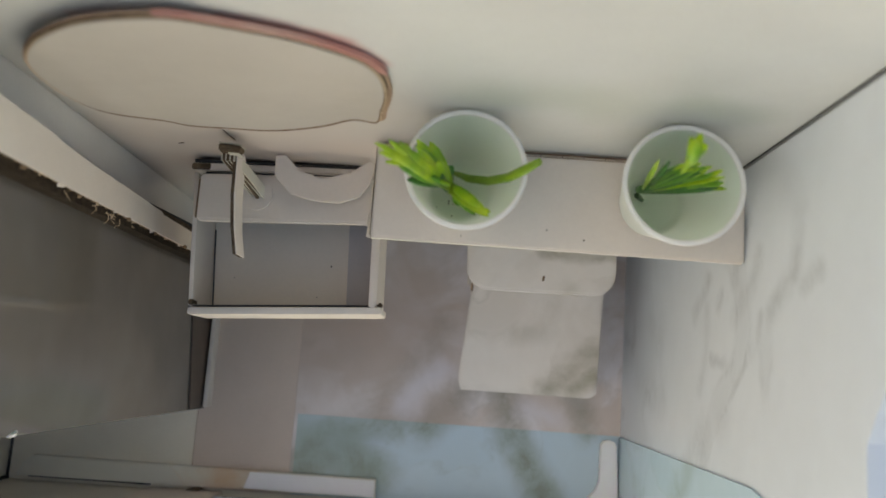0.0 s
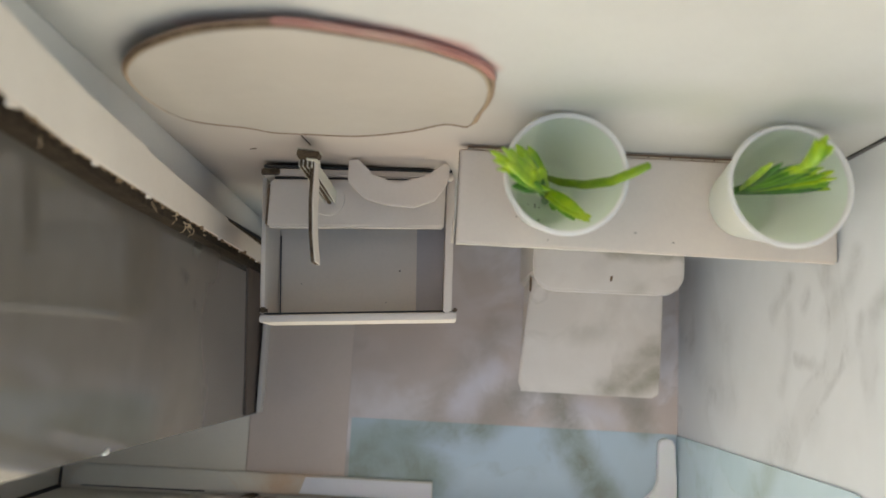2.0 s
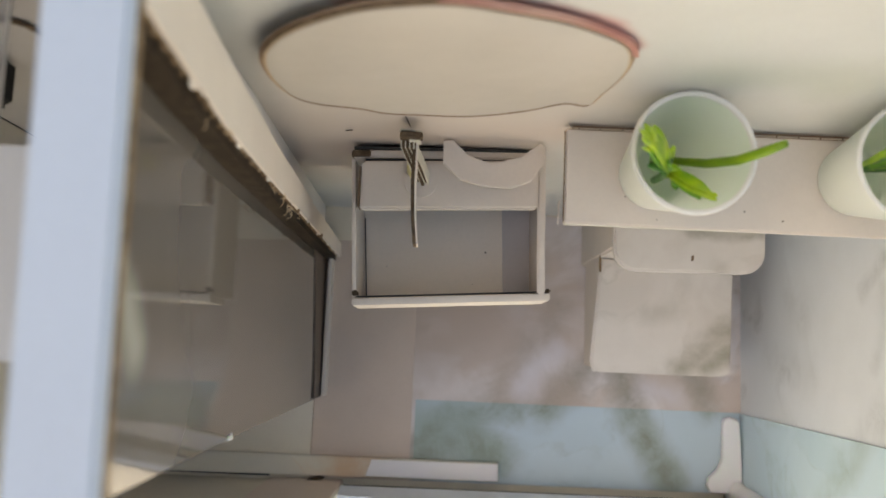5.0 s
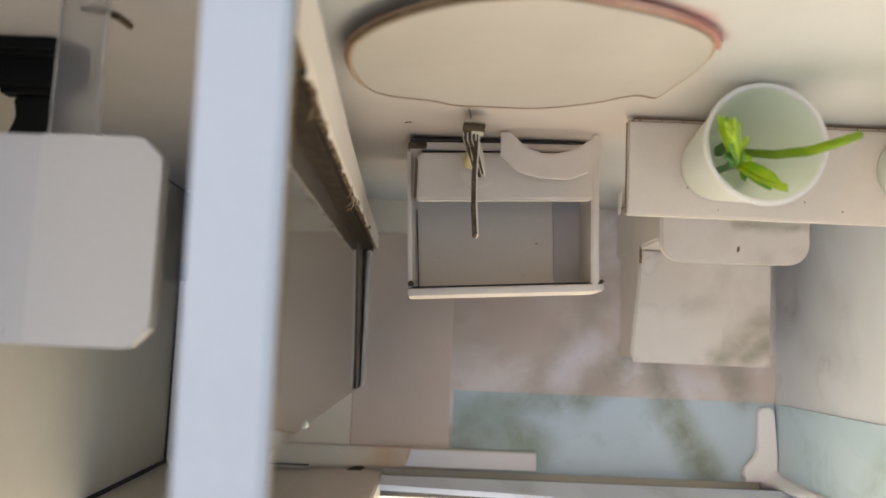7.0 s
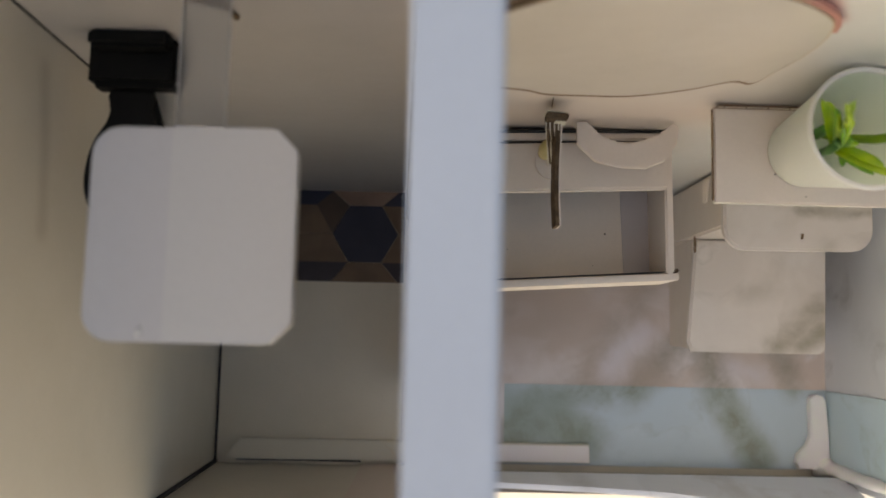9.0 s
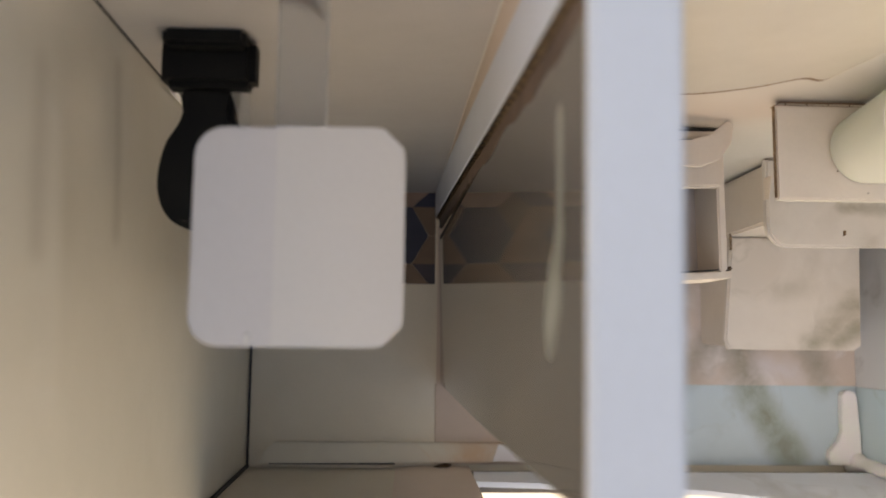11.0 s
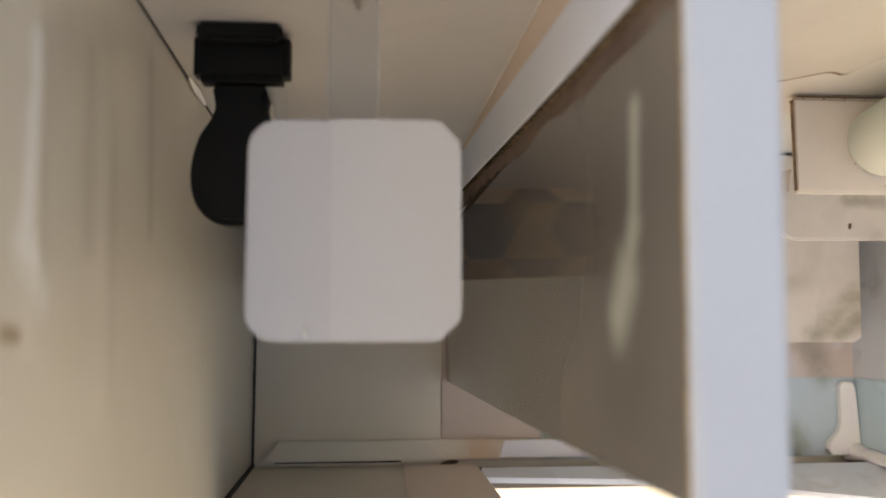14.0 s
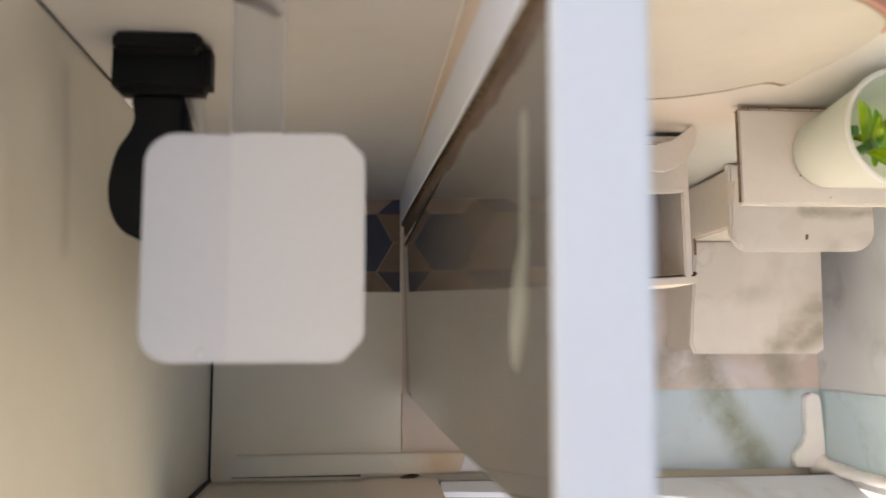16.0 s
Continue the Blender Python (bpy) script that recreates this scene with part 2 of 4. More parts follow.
BACK_WALL = paper("back_wall_board", (0.635, 0.635, 0.605), (0.575, 0.565, 0.535), 0.5, 0.5, blotch=30)
stain_or_light(BACK_WALL, "xz", (0.55, 0.20, 0.18), [(0.026, 0.75, [(-0.25, 1.436), (-0.186, 1.421), (-0.112, 1.379), (-0.072, 1.326)]), (0.018, 0.4, [(-0.44, 1.415), (-0.32, 1.435), (-0.24, 1.428)])], 0.003)
stain_or_light(BACK_WALL, "xz", (0.40, 0.44, 0.34), [(0.10, 0.35, [(0.09, 1.22), (0.19, 1.24), (0.25, 1.20)]), (0.07, 0.3, [(0.38, 1.24), (0.46, 1.20)])])
# Pinkish bounce from the floor, painted into the wall near the sink.
stain_or_light(BACK_WALL, "xz", (0.52, 0.36, 0.30), [(0.12, 0.4, [(-0.52, 0.72), (-0.44, 0.80), (-0.10, 0.88)]), (0.10, 0.35, [(-0.46, 0.45), (-0.44, 0.70)])])
# Bluish shading of the left corner, put into the wall's colour.
stain_or_light(BACK_WALL, "xz", (0.50, 0.54, 0.60), [(0.07, 0.6, [(-1.10, 1.12), (-1.08, 1.45)])], 0.01)
# Shade beside the divider, painted into the wall round the mirror's left.
stain_or_light(BACK_WALL, "xz", (0.60, 0.50, 0.44), [(0.55, 0.8, [(-0.62, 0.75), (-0.30, 0.95)])], 0.02)
# Grey that carries the left room's shade on its back wall.
WALL_SHADE_SHEET = paper("wall_shade_sheet", (0.45, 0.43, 0.42), (0.395, 0.375, 0.365), 0.5, 0.5, blotch=30)
SKIN = paper("bluish_skin", (0.62, 0.66, 0.74), (0.56, 0.60, 0.67), 0.5, blotch=40)
WHITE = paper("white_board", (0.78, 0.70, 0.622), (0.71, 0.628, 0.553), wavy=0.0003)
WALL = paper("wall_board", (0.74, 0.72, 0.69), (0.67, 0.64, 0.61), 0.5, 0.5, blotch=30)
GLOSSY = paper("taped_board", (0.67, 0.625, 0.545), (0.605, 0.56, 0.48), 0.3, 0.5, 0.5, wavy=0.0004, blotch=35)
BASIN = paper("basin_board", (0.80, 0.70, 0.59), (0.75, 0.65, 0.545), 0.4, wavy=0.0003)
STRIP_GREY = paper("lilac_grey_strip", (0.52, 0.475, 0.46), (0.48, 0.435, 0.42), 0.5, wavy=0.0003)
CREAM = paper("cream_board", (0.70, 0.67, 0.57), (0.64, 0.60, 0.50), 0.45, blotch=50)
# Dark shade lines of the wall's creases, painted into its colour.
stain_or_light(GLOSSY, "yz", (0.40, 0.35, 0.29), [(0.030, 0.45, [(0.335, 1.207), (0.235, 1.19), (0.122, 1.18)]), (0.035, 0.35, [(0.26, 1.445), (0.074, 1.43)]), (0.05, 0.25, [(0.39, 0.3), (0.30, 0.1)])], 0.002)
# Gloss streak reflected by the creased tape, painted as a pale smear.
stain_or_light(GLOSSY, "yz", (0.84, 0.83, 0.80), [(0.018, 0.7, [(0.235, 1.593), (0.150, 1.590), (0.058, 1.600)]), (0.030, 0.7, [(0.058, 1.600), (0.010, 1.550)])], 0.003)
stain_or_light(GLOSSY, "yz", (0.30, 0.20, 0.12), [(0.014, 0.8, [(-0.020, 1.62), (-0.020, 1.60)])], 0.003)
BEIGE = paper("beige_board", (0.81, 0.74, 0.62), (0.74, 0.67, 0.555), 0.5, blotch=40)
FRONT_BEIGE = paper("front_beige_board", (0.80, 0.735, 0.63), (0.73, 0.665, 0.565), 0.5, blotch=40)
FRONT_PINK = paper("front_pink_board", (0.80, 0.68, 0.60), (0.74, 0.625, 0.55), 0.5, blotch=40)
PINK = paper("pink_board", (0.65, 0.53, 0.45), (0.59, 0.48, 0.405), 0.5, blotch=40)
BLUEWHITE = paper("cap_board", (0.56, 0.615, 0.68), (0.53, 0.58, 0.64), 0.45, wavy=0.0002, blotch=30)
FLOOR_VEINS = [(0.080, 0.85, [(-0.357, -0.252), (-0.259, -0.186), (-0.134, -0.150), (-0.007, -0.153), (0.055, -0.096), (0.086, -0.07), (0.126, -0.02)]),
               (0.08, 0.65, [(-0.18, -0.135), (-0.094, -0.05), (-0.047, 0.01), (-0.001, 0.073), (0.03, 0.13)]),
               (0.11, 0.95, [(-0.34, -0.30), (-0.24, -0.25), (-0.14, -0.28)]),
               (0.085, 0.9, [(0.216, -0.048), (0.254, -0.17), (0.289, -0.23), (0.342, -0.308), (0.355, -0.34)]),
               (0.065, 0.75, [(0.415, -0.02), (0.431, -0.063), (0.455, -0.132)]),
               # The last stroke is no vein; it darkens the floor before the sink.
               (0.03, 0.7, [(-0.37, 0.068), (-0.35, 0.072)]), (0.09, 0.35, [(-0.27, 0.02), (-0.22, 0.06)])]
WALL_VEINS = [(0.036, 0.56, [(0.300, 0.96), (0.264, 0.943), (0.208, 0.908), (0.170, 0.943), (0.138, 0.908)]), (0.034, 0.48, [(0.228, 1.019), (0.175, 0.987), (0.137, 0.92)]),
              (0.034, 0.56, [(0.210, 0.755), (0.174, 0.718), (0.154, 0.671)]), (0.026, 0.56, [(0.185, 0.832), (0.160, 0.819)]),
              (0.039, 0.56, [(0.270, 1.17), (0.228, 1.162), (0.183, 1.153), (0.157, 1.122), (0.118, 1.067)]), (0.029, 0.48, [(0.174, 1.24), (0.160, 1.185)]), (0.023, 0.56, [(0.120, 1.028), (0.091, 1.018)]),
              (0.036, 0.28, [(0.154, 0.755), (0.066, 0.75), (0.0, 0.714)]), (0.021, 0.48, [(0.066, 0.78), (0.056, 0.86)]), (0.065, 0.28, [(0.02, 0.2), (-0.032, 0.439)]),
              (0.065, 0.44, [(-0.085, 0.752), (-0.129, 0.678), (-0.201, 0.598), (-0.30, 0.50)]), (0.052, 0.32, [(-0.063, 0.847), (-0.046, 0.872)]), (0.091, 0.24, [(0.157, 0.342), (0.133, 0.41)])]
SEAT_VEINS = [(0.055, 0.8, [(0.31, -0.01), (0.36, 0.035), (0.42, 0.075)]), (0.05, 0.8, [(0.37, -0.01), (0.43, 0.02)]), (0.05, 0.3, [(0.22, 0.11), (0.284, 0.13), (0.304, 0.20)]),
              (0.022, 0.6, [(0.25, 0.285), (0.41, 0.289)])]
# The orange stroke is a sunlit reflection painted into the strip, not a vein.
STRIP = marble("strip_board", (0.78, 0.75, 0.65), (0.73, 0.69, 0.60), (0.70, 0.46, 0.28), "xy", [(0.12, 0.9, [(-0.58, -0.33), (-0.50, -0.325)])], 40, 0.45)
FLOOR_MARBLE = marble("floor_marble", (0.82, 0.77, 0.77), (0.66, 0.565, 0.51), (0.31, 0.28, 0.22), "xy", FLOOR_VEINS, 45, 0.3)
stain_or_light(FLOOR_MARBLE, "xy", (0.51, 0.40, 0.335), [(0.36, 0.85, [(-0.36, 0.08), (-0.16, 0.14)]), (0.12, 0.5, [(-0.10, -0.12), (0.05, -0.10)])], 0.012)
BLUE_MARBLE = marble("blue_marble", (0.84, 0.83, 0.82), (0.74, 0.74, 0.73), (0.24, 0.27, 0.19), "xy", FLOOR_VEINS, 45, 0.22, veil=(0.42, 0.62, 0.74), net=0.2)
BLUE_WALL = marble("blue_wall_marble", (0.82, 0.81, 0.81), (0.72, 0.74, 0.74), (0.30, 0.36, 0.28), "yz", WALL_VEINS, 40, 0.22, veil=(0.40, 0.64, 0.74))
WALL_MARBLE = marble("wall_marble", (0.73, 0.765, 0.795), (0.665, 0.695, 0.72), (0.34, 0.355, 0.36), "yz", WALL_VEINS, 30, 0.3, streak=(1, 0.8, 1), warp=0.005, level=0.56, net=0.5, grit=0.6)
FRONT_MARBLE = marble("front_marble", (0.79, 0.84, 0.91), (0.73, 0.775, 0.84), (0.42, 0.40, 0.38), "xz", [(0.06, 0.5, [(-0.20, 0.10), (-0.05, 0.45)]), (0.05, 0.5, [(0.20, 0.12), (0.30, 0.50)])], 40, 0.35)
stain_or_light(BLUE_MARBLE, "xy", (0.27, 0.35, 0.29), [(0.15, 0.6, [(-0.36, -0.19), (-0.24, -0.22)]), (0.09, 0.55, [(-0.22, -0.29), (-0.15, -0.29)])], 0.012)
stain_or_light(FLOOR_MARBLE, "xy", (0.75, 0.71, 0.75), [(0.075, 0.75, [(-0.06, -0.08), (0.02, 0.0)]), (0.06, 0.6, [(0.28, -0.09), (0.36, -0.10)])], 0.010)
SEAT_MARBLE = marble("seat_marble", (0.75, 0.70, 0.65), (0.68, 0.625, 0.57), (0.25, 0.225, 0.15), "xy", SEAT_VEINS, 50, 0.4)
AMBER = plastic("amber_glue", (0.55, 0.47, 0.20), (0.66, 0.58, 0.32), 0.3, 0.2)
BROWN = brown_board("raw_corrugated", 1.0)
UMBER = brown_board("dark_corrugated", 0.45)
FLUTE = brown_board("flute_board", 0.85)
# The brown board again, darkened to hold the shade of the divider's core.
CORE_SHADE = brown_board("core_shade_board", 0.16)
TORN = paper("torn_board", (0.135, 0.092, 0.072), (0.085, 0.057, 0.045), 0.85, blotch=150)
def translucent(m, share, colour):
    """Thin plastic that also lets light through from its far side."""
    n, l = m.node_tree.nodes, m.node_tree.links
    t = n.new("ShaderNodeBsdfTranslucent")
    t.inputs["Color"].default_value = (*colour, 1)
    x = n.new("ShaderNodeMixShader")
    x.inputs["Fac"].default_value = share
    l.new(n["Principled BSDF"].outputs[0], x.inputs[1])
    l.new(t.outputs[0], x.inputs[2])
    l.new(x.outputs[0], n["Material Output"].inputs["Surface"])
    return m


CUP = plastic("cup_plastic", (0.93, 0.915, 0.895), (0.945, 0.93, 0.91), 0.3)
CUP = translucent(CUP, 0.45, (0.985, 0.975, 0.96))
# The green tint puts light bounced off the sprig into the white cup's inside.
CUP_INSIDE_BOUNCE = plastic("cup_inside_bounce", (0.83, 0.93, 0.79), (0.87, 0.95, 0.84), 0.3)
CUP_INSIDE_BOUNCE = translucent(CUP_INSIDE_BOUNCE, 0.55, (0.93, 0.99, 0.90))
LEAF = plastic("leaf_plastic", (0.19, 0.39, 0.012), (0.43, 0.60, 0.025), 0.35, 0.15, 260)
STEM = plastic("stem_plastic", (0.13, 0.25, 0.012), (0.24, 0.38, 0.02), 0.4, 0.1, 260)
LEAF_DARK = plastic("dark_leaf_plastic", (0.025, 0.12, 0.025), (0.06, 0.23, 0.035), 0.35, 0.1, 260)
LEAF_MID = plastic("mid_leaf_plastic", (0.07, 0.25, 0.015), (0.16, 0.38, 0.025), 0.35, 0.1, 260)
BLACK = plastic("black_plastic", (0.004, 0.004, 0.004), (0.008, 0.008, 0.007), 0.55, spec=0.2)
GLUE = plastic("white_filler", (0.92, 0.92, 0.90), (0.94, 0.94, 0.92), 0.5, 0.2)
RED = paper("red_edge", (0.50, 0.22, 0.18), (0.62, 0.40, 0.32), 0.7, blotch=90)
MIRROR_FACE = paper("mirror_face", (0.56, 0.51, 0.45), (0.50, 0.455, 0.40), 0.35, 0.5, 0.3, blotch=45)
LILAC = paper("lilac_card", (0.555, 0.557, 0.565), (0.525, 0.527, 0.535), 0.45, wavy=0.0002, blotch=30)
GAP_REFLECTION = paper("gap_reflection", (0.13, 0.092, 0.070), (0.10, 0.070, 0.053), 0.5, blotch=80)
PALE = paper("pale_layer", (0.59, 0.592, 0.58), (0.56, 0.562, 0.55), 0.5, wavy=0.0002, blotch=30)
CUT = paper("cut_edge", (0.20, 0.12, 0.075), (0.15, 0.09, 0.055), 0.8, blotch=120)
LIGHT_TAN = paper("light_tan_edge", (0.58, 0.44, 0.30), (0.50, 0.37, 0.25), 0.8, blotch=120)
TAN = paper("tan_edge", (0.42, 0.29, 0.20), (0.34, 0.22, 0.15), 0.8, blotch=120)
TABLE = paper("table_paint", (0.88, 0.86, 0.82), (0.84, 0.82, 0.78), 0.6, blotch=20)
GAP_SHADE_GREY = paper("gap_shade_grey", (0.12, 0.11, 0.105), (0.095, 0.087, 0.082), 0.7, blotch=80)
# Near-black colour that stands in for shade inside gaps.
GAP_SHADE = paper("gap_shade", (0.055, 0.05, 0.047), (0.04, 0.037, 0.034), 0.8, blotch=80)

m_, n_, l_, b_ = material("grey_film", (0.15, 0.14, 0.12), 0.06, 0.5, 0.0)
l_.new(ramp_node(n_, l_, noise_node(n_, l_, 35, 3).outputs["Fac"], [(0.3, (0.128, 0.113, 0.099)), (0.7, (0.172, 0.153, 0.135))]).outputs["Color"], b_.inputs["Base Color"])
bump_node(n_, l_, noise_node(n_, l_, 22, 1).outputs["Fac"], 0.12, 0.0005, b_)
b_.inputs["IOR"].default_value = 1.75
# Pale streak is the film's gloss highlight, painted into its colour.
stain_or_light(m_, "yz", (0.50, 0.52, 0.45), [(0.024, 0.55, [(0.172, 1.614), (0.074, 1.596)]), (0.030, 0.6, [(0.074, 1.596), (0.030, 1.572)]), (0.048, 0.65, [(0.030, 1.572), (-0.006, 1.545)])], 0.002)
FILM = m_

m_, n_, l_, b_ = material("clear_plastic", (0.78, 0.785, 0.78), 0.3, 0.5)
b_.inputs["Transmission Weight"].default_value = 0.9
b_.inputs["IOR"].default_value = 1.12
CLEAR = m_


def rippled(bm, x_of, y0, y1, z0, z1, thick, ripples, ny=24, nz=120):
    """A thin upright sheet facing x, with shallow horizontal creases: (z, y from, y to, height, width)."""
    def swell(y, z):
        out = 0.0
        for zc, ya, yb, h, w in ripples:
            zz = zc + 0.25 * (y - ya) * w / 0.02 * 0.2
            fade = max(0.0, min(1.0, (y - ya) / 0.05 + 0.5)) * max(0.0, min(1.0, (yb - y) / 0.05 + 0.5))
            out += h * fade * math.exp(-((z - zz) / w) ** 2)
        return out
    front, back = [], []
    for k in range(nz + 1):
        z = z0 + (z1 - z0) * k / nz
        rf, rb = [], []
        for i in range(ny + 1):
            y = y0 + (y1 - y0) * i / ny
            x = x_of(z) + swell(y, z)
            rf.append(bm.verts.new((x, y, z)))
            rb.append(bm.verts.new((x - thick, y, z)))
        front.append(rf)
        back.append(rb)
    for k in range(nz):
        for i in range(ny):
            bm.faces.new((front[k][i], front[k][i + 1], front[k + 1][i + 1], front[k + 1][i]))
            bm.faces.new((back[k][i + 1], back[k][i], back[k + 1][i], back[k + 1][i + 1]))
    for k in range(nz):
        bm.faces.new((back[k][0], front[k][0], front[k + 1][0], back[k + 1][0]))
        bm.faces.new((front[k][ny], back[k][ny], back[k + 1][ny], front[k + 1][ny]))
    for i in range(ny):
        bm.faces.new((front[0][i], back[0][i], back[0][i + 1], front[0][i + 1]))
        bm.faces.new((front[nz][i + 1], back[nz][i + 1], back[nz][i], front[nz][i]))


# ---- structure ----
bm = bmesh.new()
box(bm, -1.22, 0.61, -0.42, 0.45, -0.05, 0.0, 0)
floor = structure("floor", bm, BEIGE, "beige paper floor of the cardboard model", "floor")
bm = bmesh.new()
box(bm, -0.645, -0.3725, -0.362, 0.30, 0.0, 0.003, 0)
part("pink_sheet", bm, PINK, floor, "pinkish paper sheet with a visible seam")
bm = bmesh.new()
box(bm, -0.6475, -0.6455, -0.362, -0.14, 0.0, 0.0012, 0)
part("seam", bm, TAN, floor, "thin dark seam between two sheets")
bm = bmesh.new()
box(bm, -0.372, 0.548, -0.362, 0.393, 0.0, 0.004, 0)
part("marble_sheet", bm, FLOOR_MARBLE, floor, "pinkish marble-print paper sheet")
bm = bmesh.new()
box(bm, -0.362, 0.548, -0.36, -0.14, 0.004, 0.0055, 0)
part("blue_sheet", bm, BLUE_MARBLE, floor, "pale blue film over marble-print paper")

bm = bmesh.new()
box(bm, -1.22, 0.62, 0.397, 0.45, 0.0, 1.75, 0.003)
wall_back = structure("wall_back", bm, BACK_WALL, "white coated cardboard back wall", "wall")
# Overlay added to darken the left room's back wall in place of shade.
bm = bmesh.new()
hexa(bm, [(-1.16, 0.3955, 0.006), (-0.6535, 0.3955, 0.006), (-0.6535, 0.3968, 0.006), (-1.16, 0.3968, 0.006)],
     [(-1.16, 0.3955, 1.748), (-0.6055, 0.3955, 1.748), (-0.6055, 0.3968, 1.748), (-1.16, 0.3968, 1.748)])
part("wall_shade_sheet", bm, WALL_SHADE_SHEET, wall_back, "lilac-grey overlay holding the left room's wall shade")

bm = bmesh.new()
rippled(bm, lambda z: -1.162 + 0.0326 * z, -0.42, 0.397, 0.0, 1.75, 0.055,
        [(1.57, -0.02, 0.27, 0.005, 0.022), (1.36, -0.10, 0.25, 0.004, 0.035)])
wall_left = structure("wall_left", bm, GLOSSY, "shiny beige taped cardboard side wall", "wall")

bm = bmesh.new()
prism(bm, [(-0.39, 0.0), (0.390, 0.0), (0.390, 1.45), (0.05, 1.43), (-0.05, 1.36), (-0.12, 1.36), (-0.39, 1.30)], "x", 0.548, 0.59)
wall_right = structure("wall_right", bm, WALL_MARBLE, "white marble-print paper side wall", "wall")
bm = bmesh.new()
prism(bm, [(-0.362, 0.008), (-0.142, 0.008), (-0.150, 1.0), (-0.19, 1.2), (-0.362, 1.2)], "x", 0.544, 0.548)
part("blue_sheet", bm, BLUE_WALL, wall_right, "pale blue film over marble-print paper")

bm = bmesh.new()
box(bm, -1.162, -0.55, -0.42, -0.372, 0.0, 0.58, 0.003)
front_left = structure("wall_front_left", bm, FRONT_BEIGE, "beige cardboard front wall", "wall")
bm = bmesh.new()
box(bm, -0.755, -0.552, -0.372, -0.367, 0.0, 0.575, 0.002)
part("sheet", bm, FRONT_PINK, front_left, "pinkish paper sheet")
TOP = [(-0.55, 0.150), (-0.35, 0.160), (-0.17, 0.170), (0.04, 0.190), (0.548, 0.30)]
# A dark grey board stands in for the shaded gap under the marble sheet.
bm = bmesh.new()
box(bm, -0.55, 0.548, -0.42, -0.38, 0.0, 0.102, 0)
wall_front = structure("wall_front_right", bm, GAP_SHADE_GREY, "low front wall whose dark foot stands in for a shaded gap", "wall")
bm = bmesh.new()
prism(bm, [(-0.548, 0.105), (0.546, 0.105)] + [(x, z + 0.004) for x, z in TOP[::-1]], "y", -0.379, -0.365)
for v in bm.verts:
    v.co.y -= (v.co.z - 0.105) * 0.35
part("marble_sheet", bm, FRONT_MARBLE, wall_front, "white marble-print paper sheet")

# Dark strips put into the corners as the shade of their gaps.
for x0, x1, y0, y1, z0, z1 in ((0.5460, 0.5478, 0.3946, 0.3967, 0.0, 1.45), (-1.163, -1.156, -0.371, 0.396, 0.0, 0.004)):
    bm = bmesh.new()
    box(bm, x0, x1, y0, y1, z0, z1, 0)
    structure("gap_shade_strip", bm, GAP_SHADE, "thin dark strip standing in for the shade of a corner gap", "gap")
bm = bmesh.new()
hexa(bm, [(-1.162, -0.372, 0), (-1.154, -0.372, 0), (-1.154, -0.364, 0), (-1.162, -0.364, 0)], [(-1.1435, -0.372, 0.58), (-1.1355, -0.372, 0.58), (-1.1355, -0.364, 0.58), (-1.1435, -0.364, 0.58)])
structure("gap_shade_strip", bm, GAP_SHADE, "thin dark strip standing in for the shade of a corner gap", "gap")
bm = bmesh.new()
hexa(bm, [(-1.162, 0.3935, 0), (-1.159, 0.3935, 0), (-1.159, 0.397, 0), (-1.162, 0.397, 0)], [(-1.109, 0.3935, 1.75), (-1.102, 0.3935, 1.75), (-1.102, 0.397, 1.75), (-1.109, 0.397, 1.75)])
structure("gap_shade_strip", bm, GAP_SHADE, "thin dark strip standing in for the shade of a corner gap", "gap")

# table under the model
bm = bmesh.new()
box(bm, -14, 8, -14, 6, -0.3, -0.055, 0.02)
structure("ground", bm, TABLE, "plain table top under the model", "table top")
# round the table, unseen: added walls that limit the sky and a canopy that blocks the sun
bm = bmesh.new()
box(bm, -14, 8.5, 6.0, 6.5, -0.3, 3.0, 0)
structure("wall_added_back", bm, TABLE, "unseen low pale wall added behind the table", "wall")
bm = bmesh.new()
box(bm, -14, 8.5, -14.5, -14, -0.3, 9.0, 0)
structure("wall_sky_block", bm, TABLE, "unseen pale wall added to hold back the low sky", "wall")
bm = bmesh.new()
box(bm, -12.5, -7.4, -1.45, 4.0, 15.0, 15.4, 0)
for x, y in ((-12.4, 3.9), (-7.6, 3.9), (-12.4, -1.35)):
    box(bm, x - 0.08, x + 0.08, y - 0.08, y + 0.08, -0.055, 15.0, 0)
structure("ceiling", bm, TABLE, "unseen canopy on posts added to keep the sun off the model", "ceiling")

for pts in ([(-0.493, 0.3955, 0.852), (-0.486, 0.3955, 0.855), (-0.480, 0.3955, 0.857)], [(-0.378, 0.3955, 0.96), (-0.372, 0.3955, 0.90)],
            [(-0.885, 0.393, 1.335), (-0.862, 0.391, 1.333), (-0.848, 0.391, 1.320), (-0.843, 0.392, 1.283)]):
    bm = bmesh.new()
    tube(bm, pts, 0.0009 if len(pts) < 4 else 0.004, 6)
    part("scratch", bm, UMBER, wall_back, "dark scratch")
bm = bmesh.new()
tube(bm, [(-1.121, 0.388, 1.0), (-1.124, 0.388, 0.93), (-1.126, 0.386, 0.86)], [0.002, 0.005, 0.003], 8)
part("glue_string", bm, GLUE, wall_left, "thin string of dried glue")

# ---- divider wall between the two rooms ----
LEAN = 0.0275


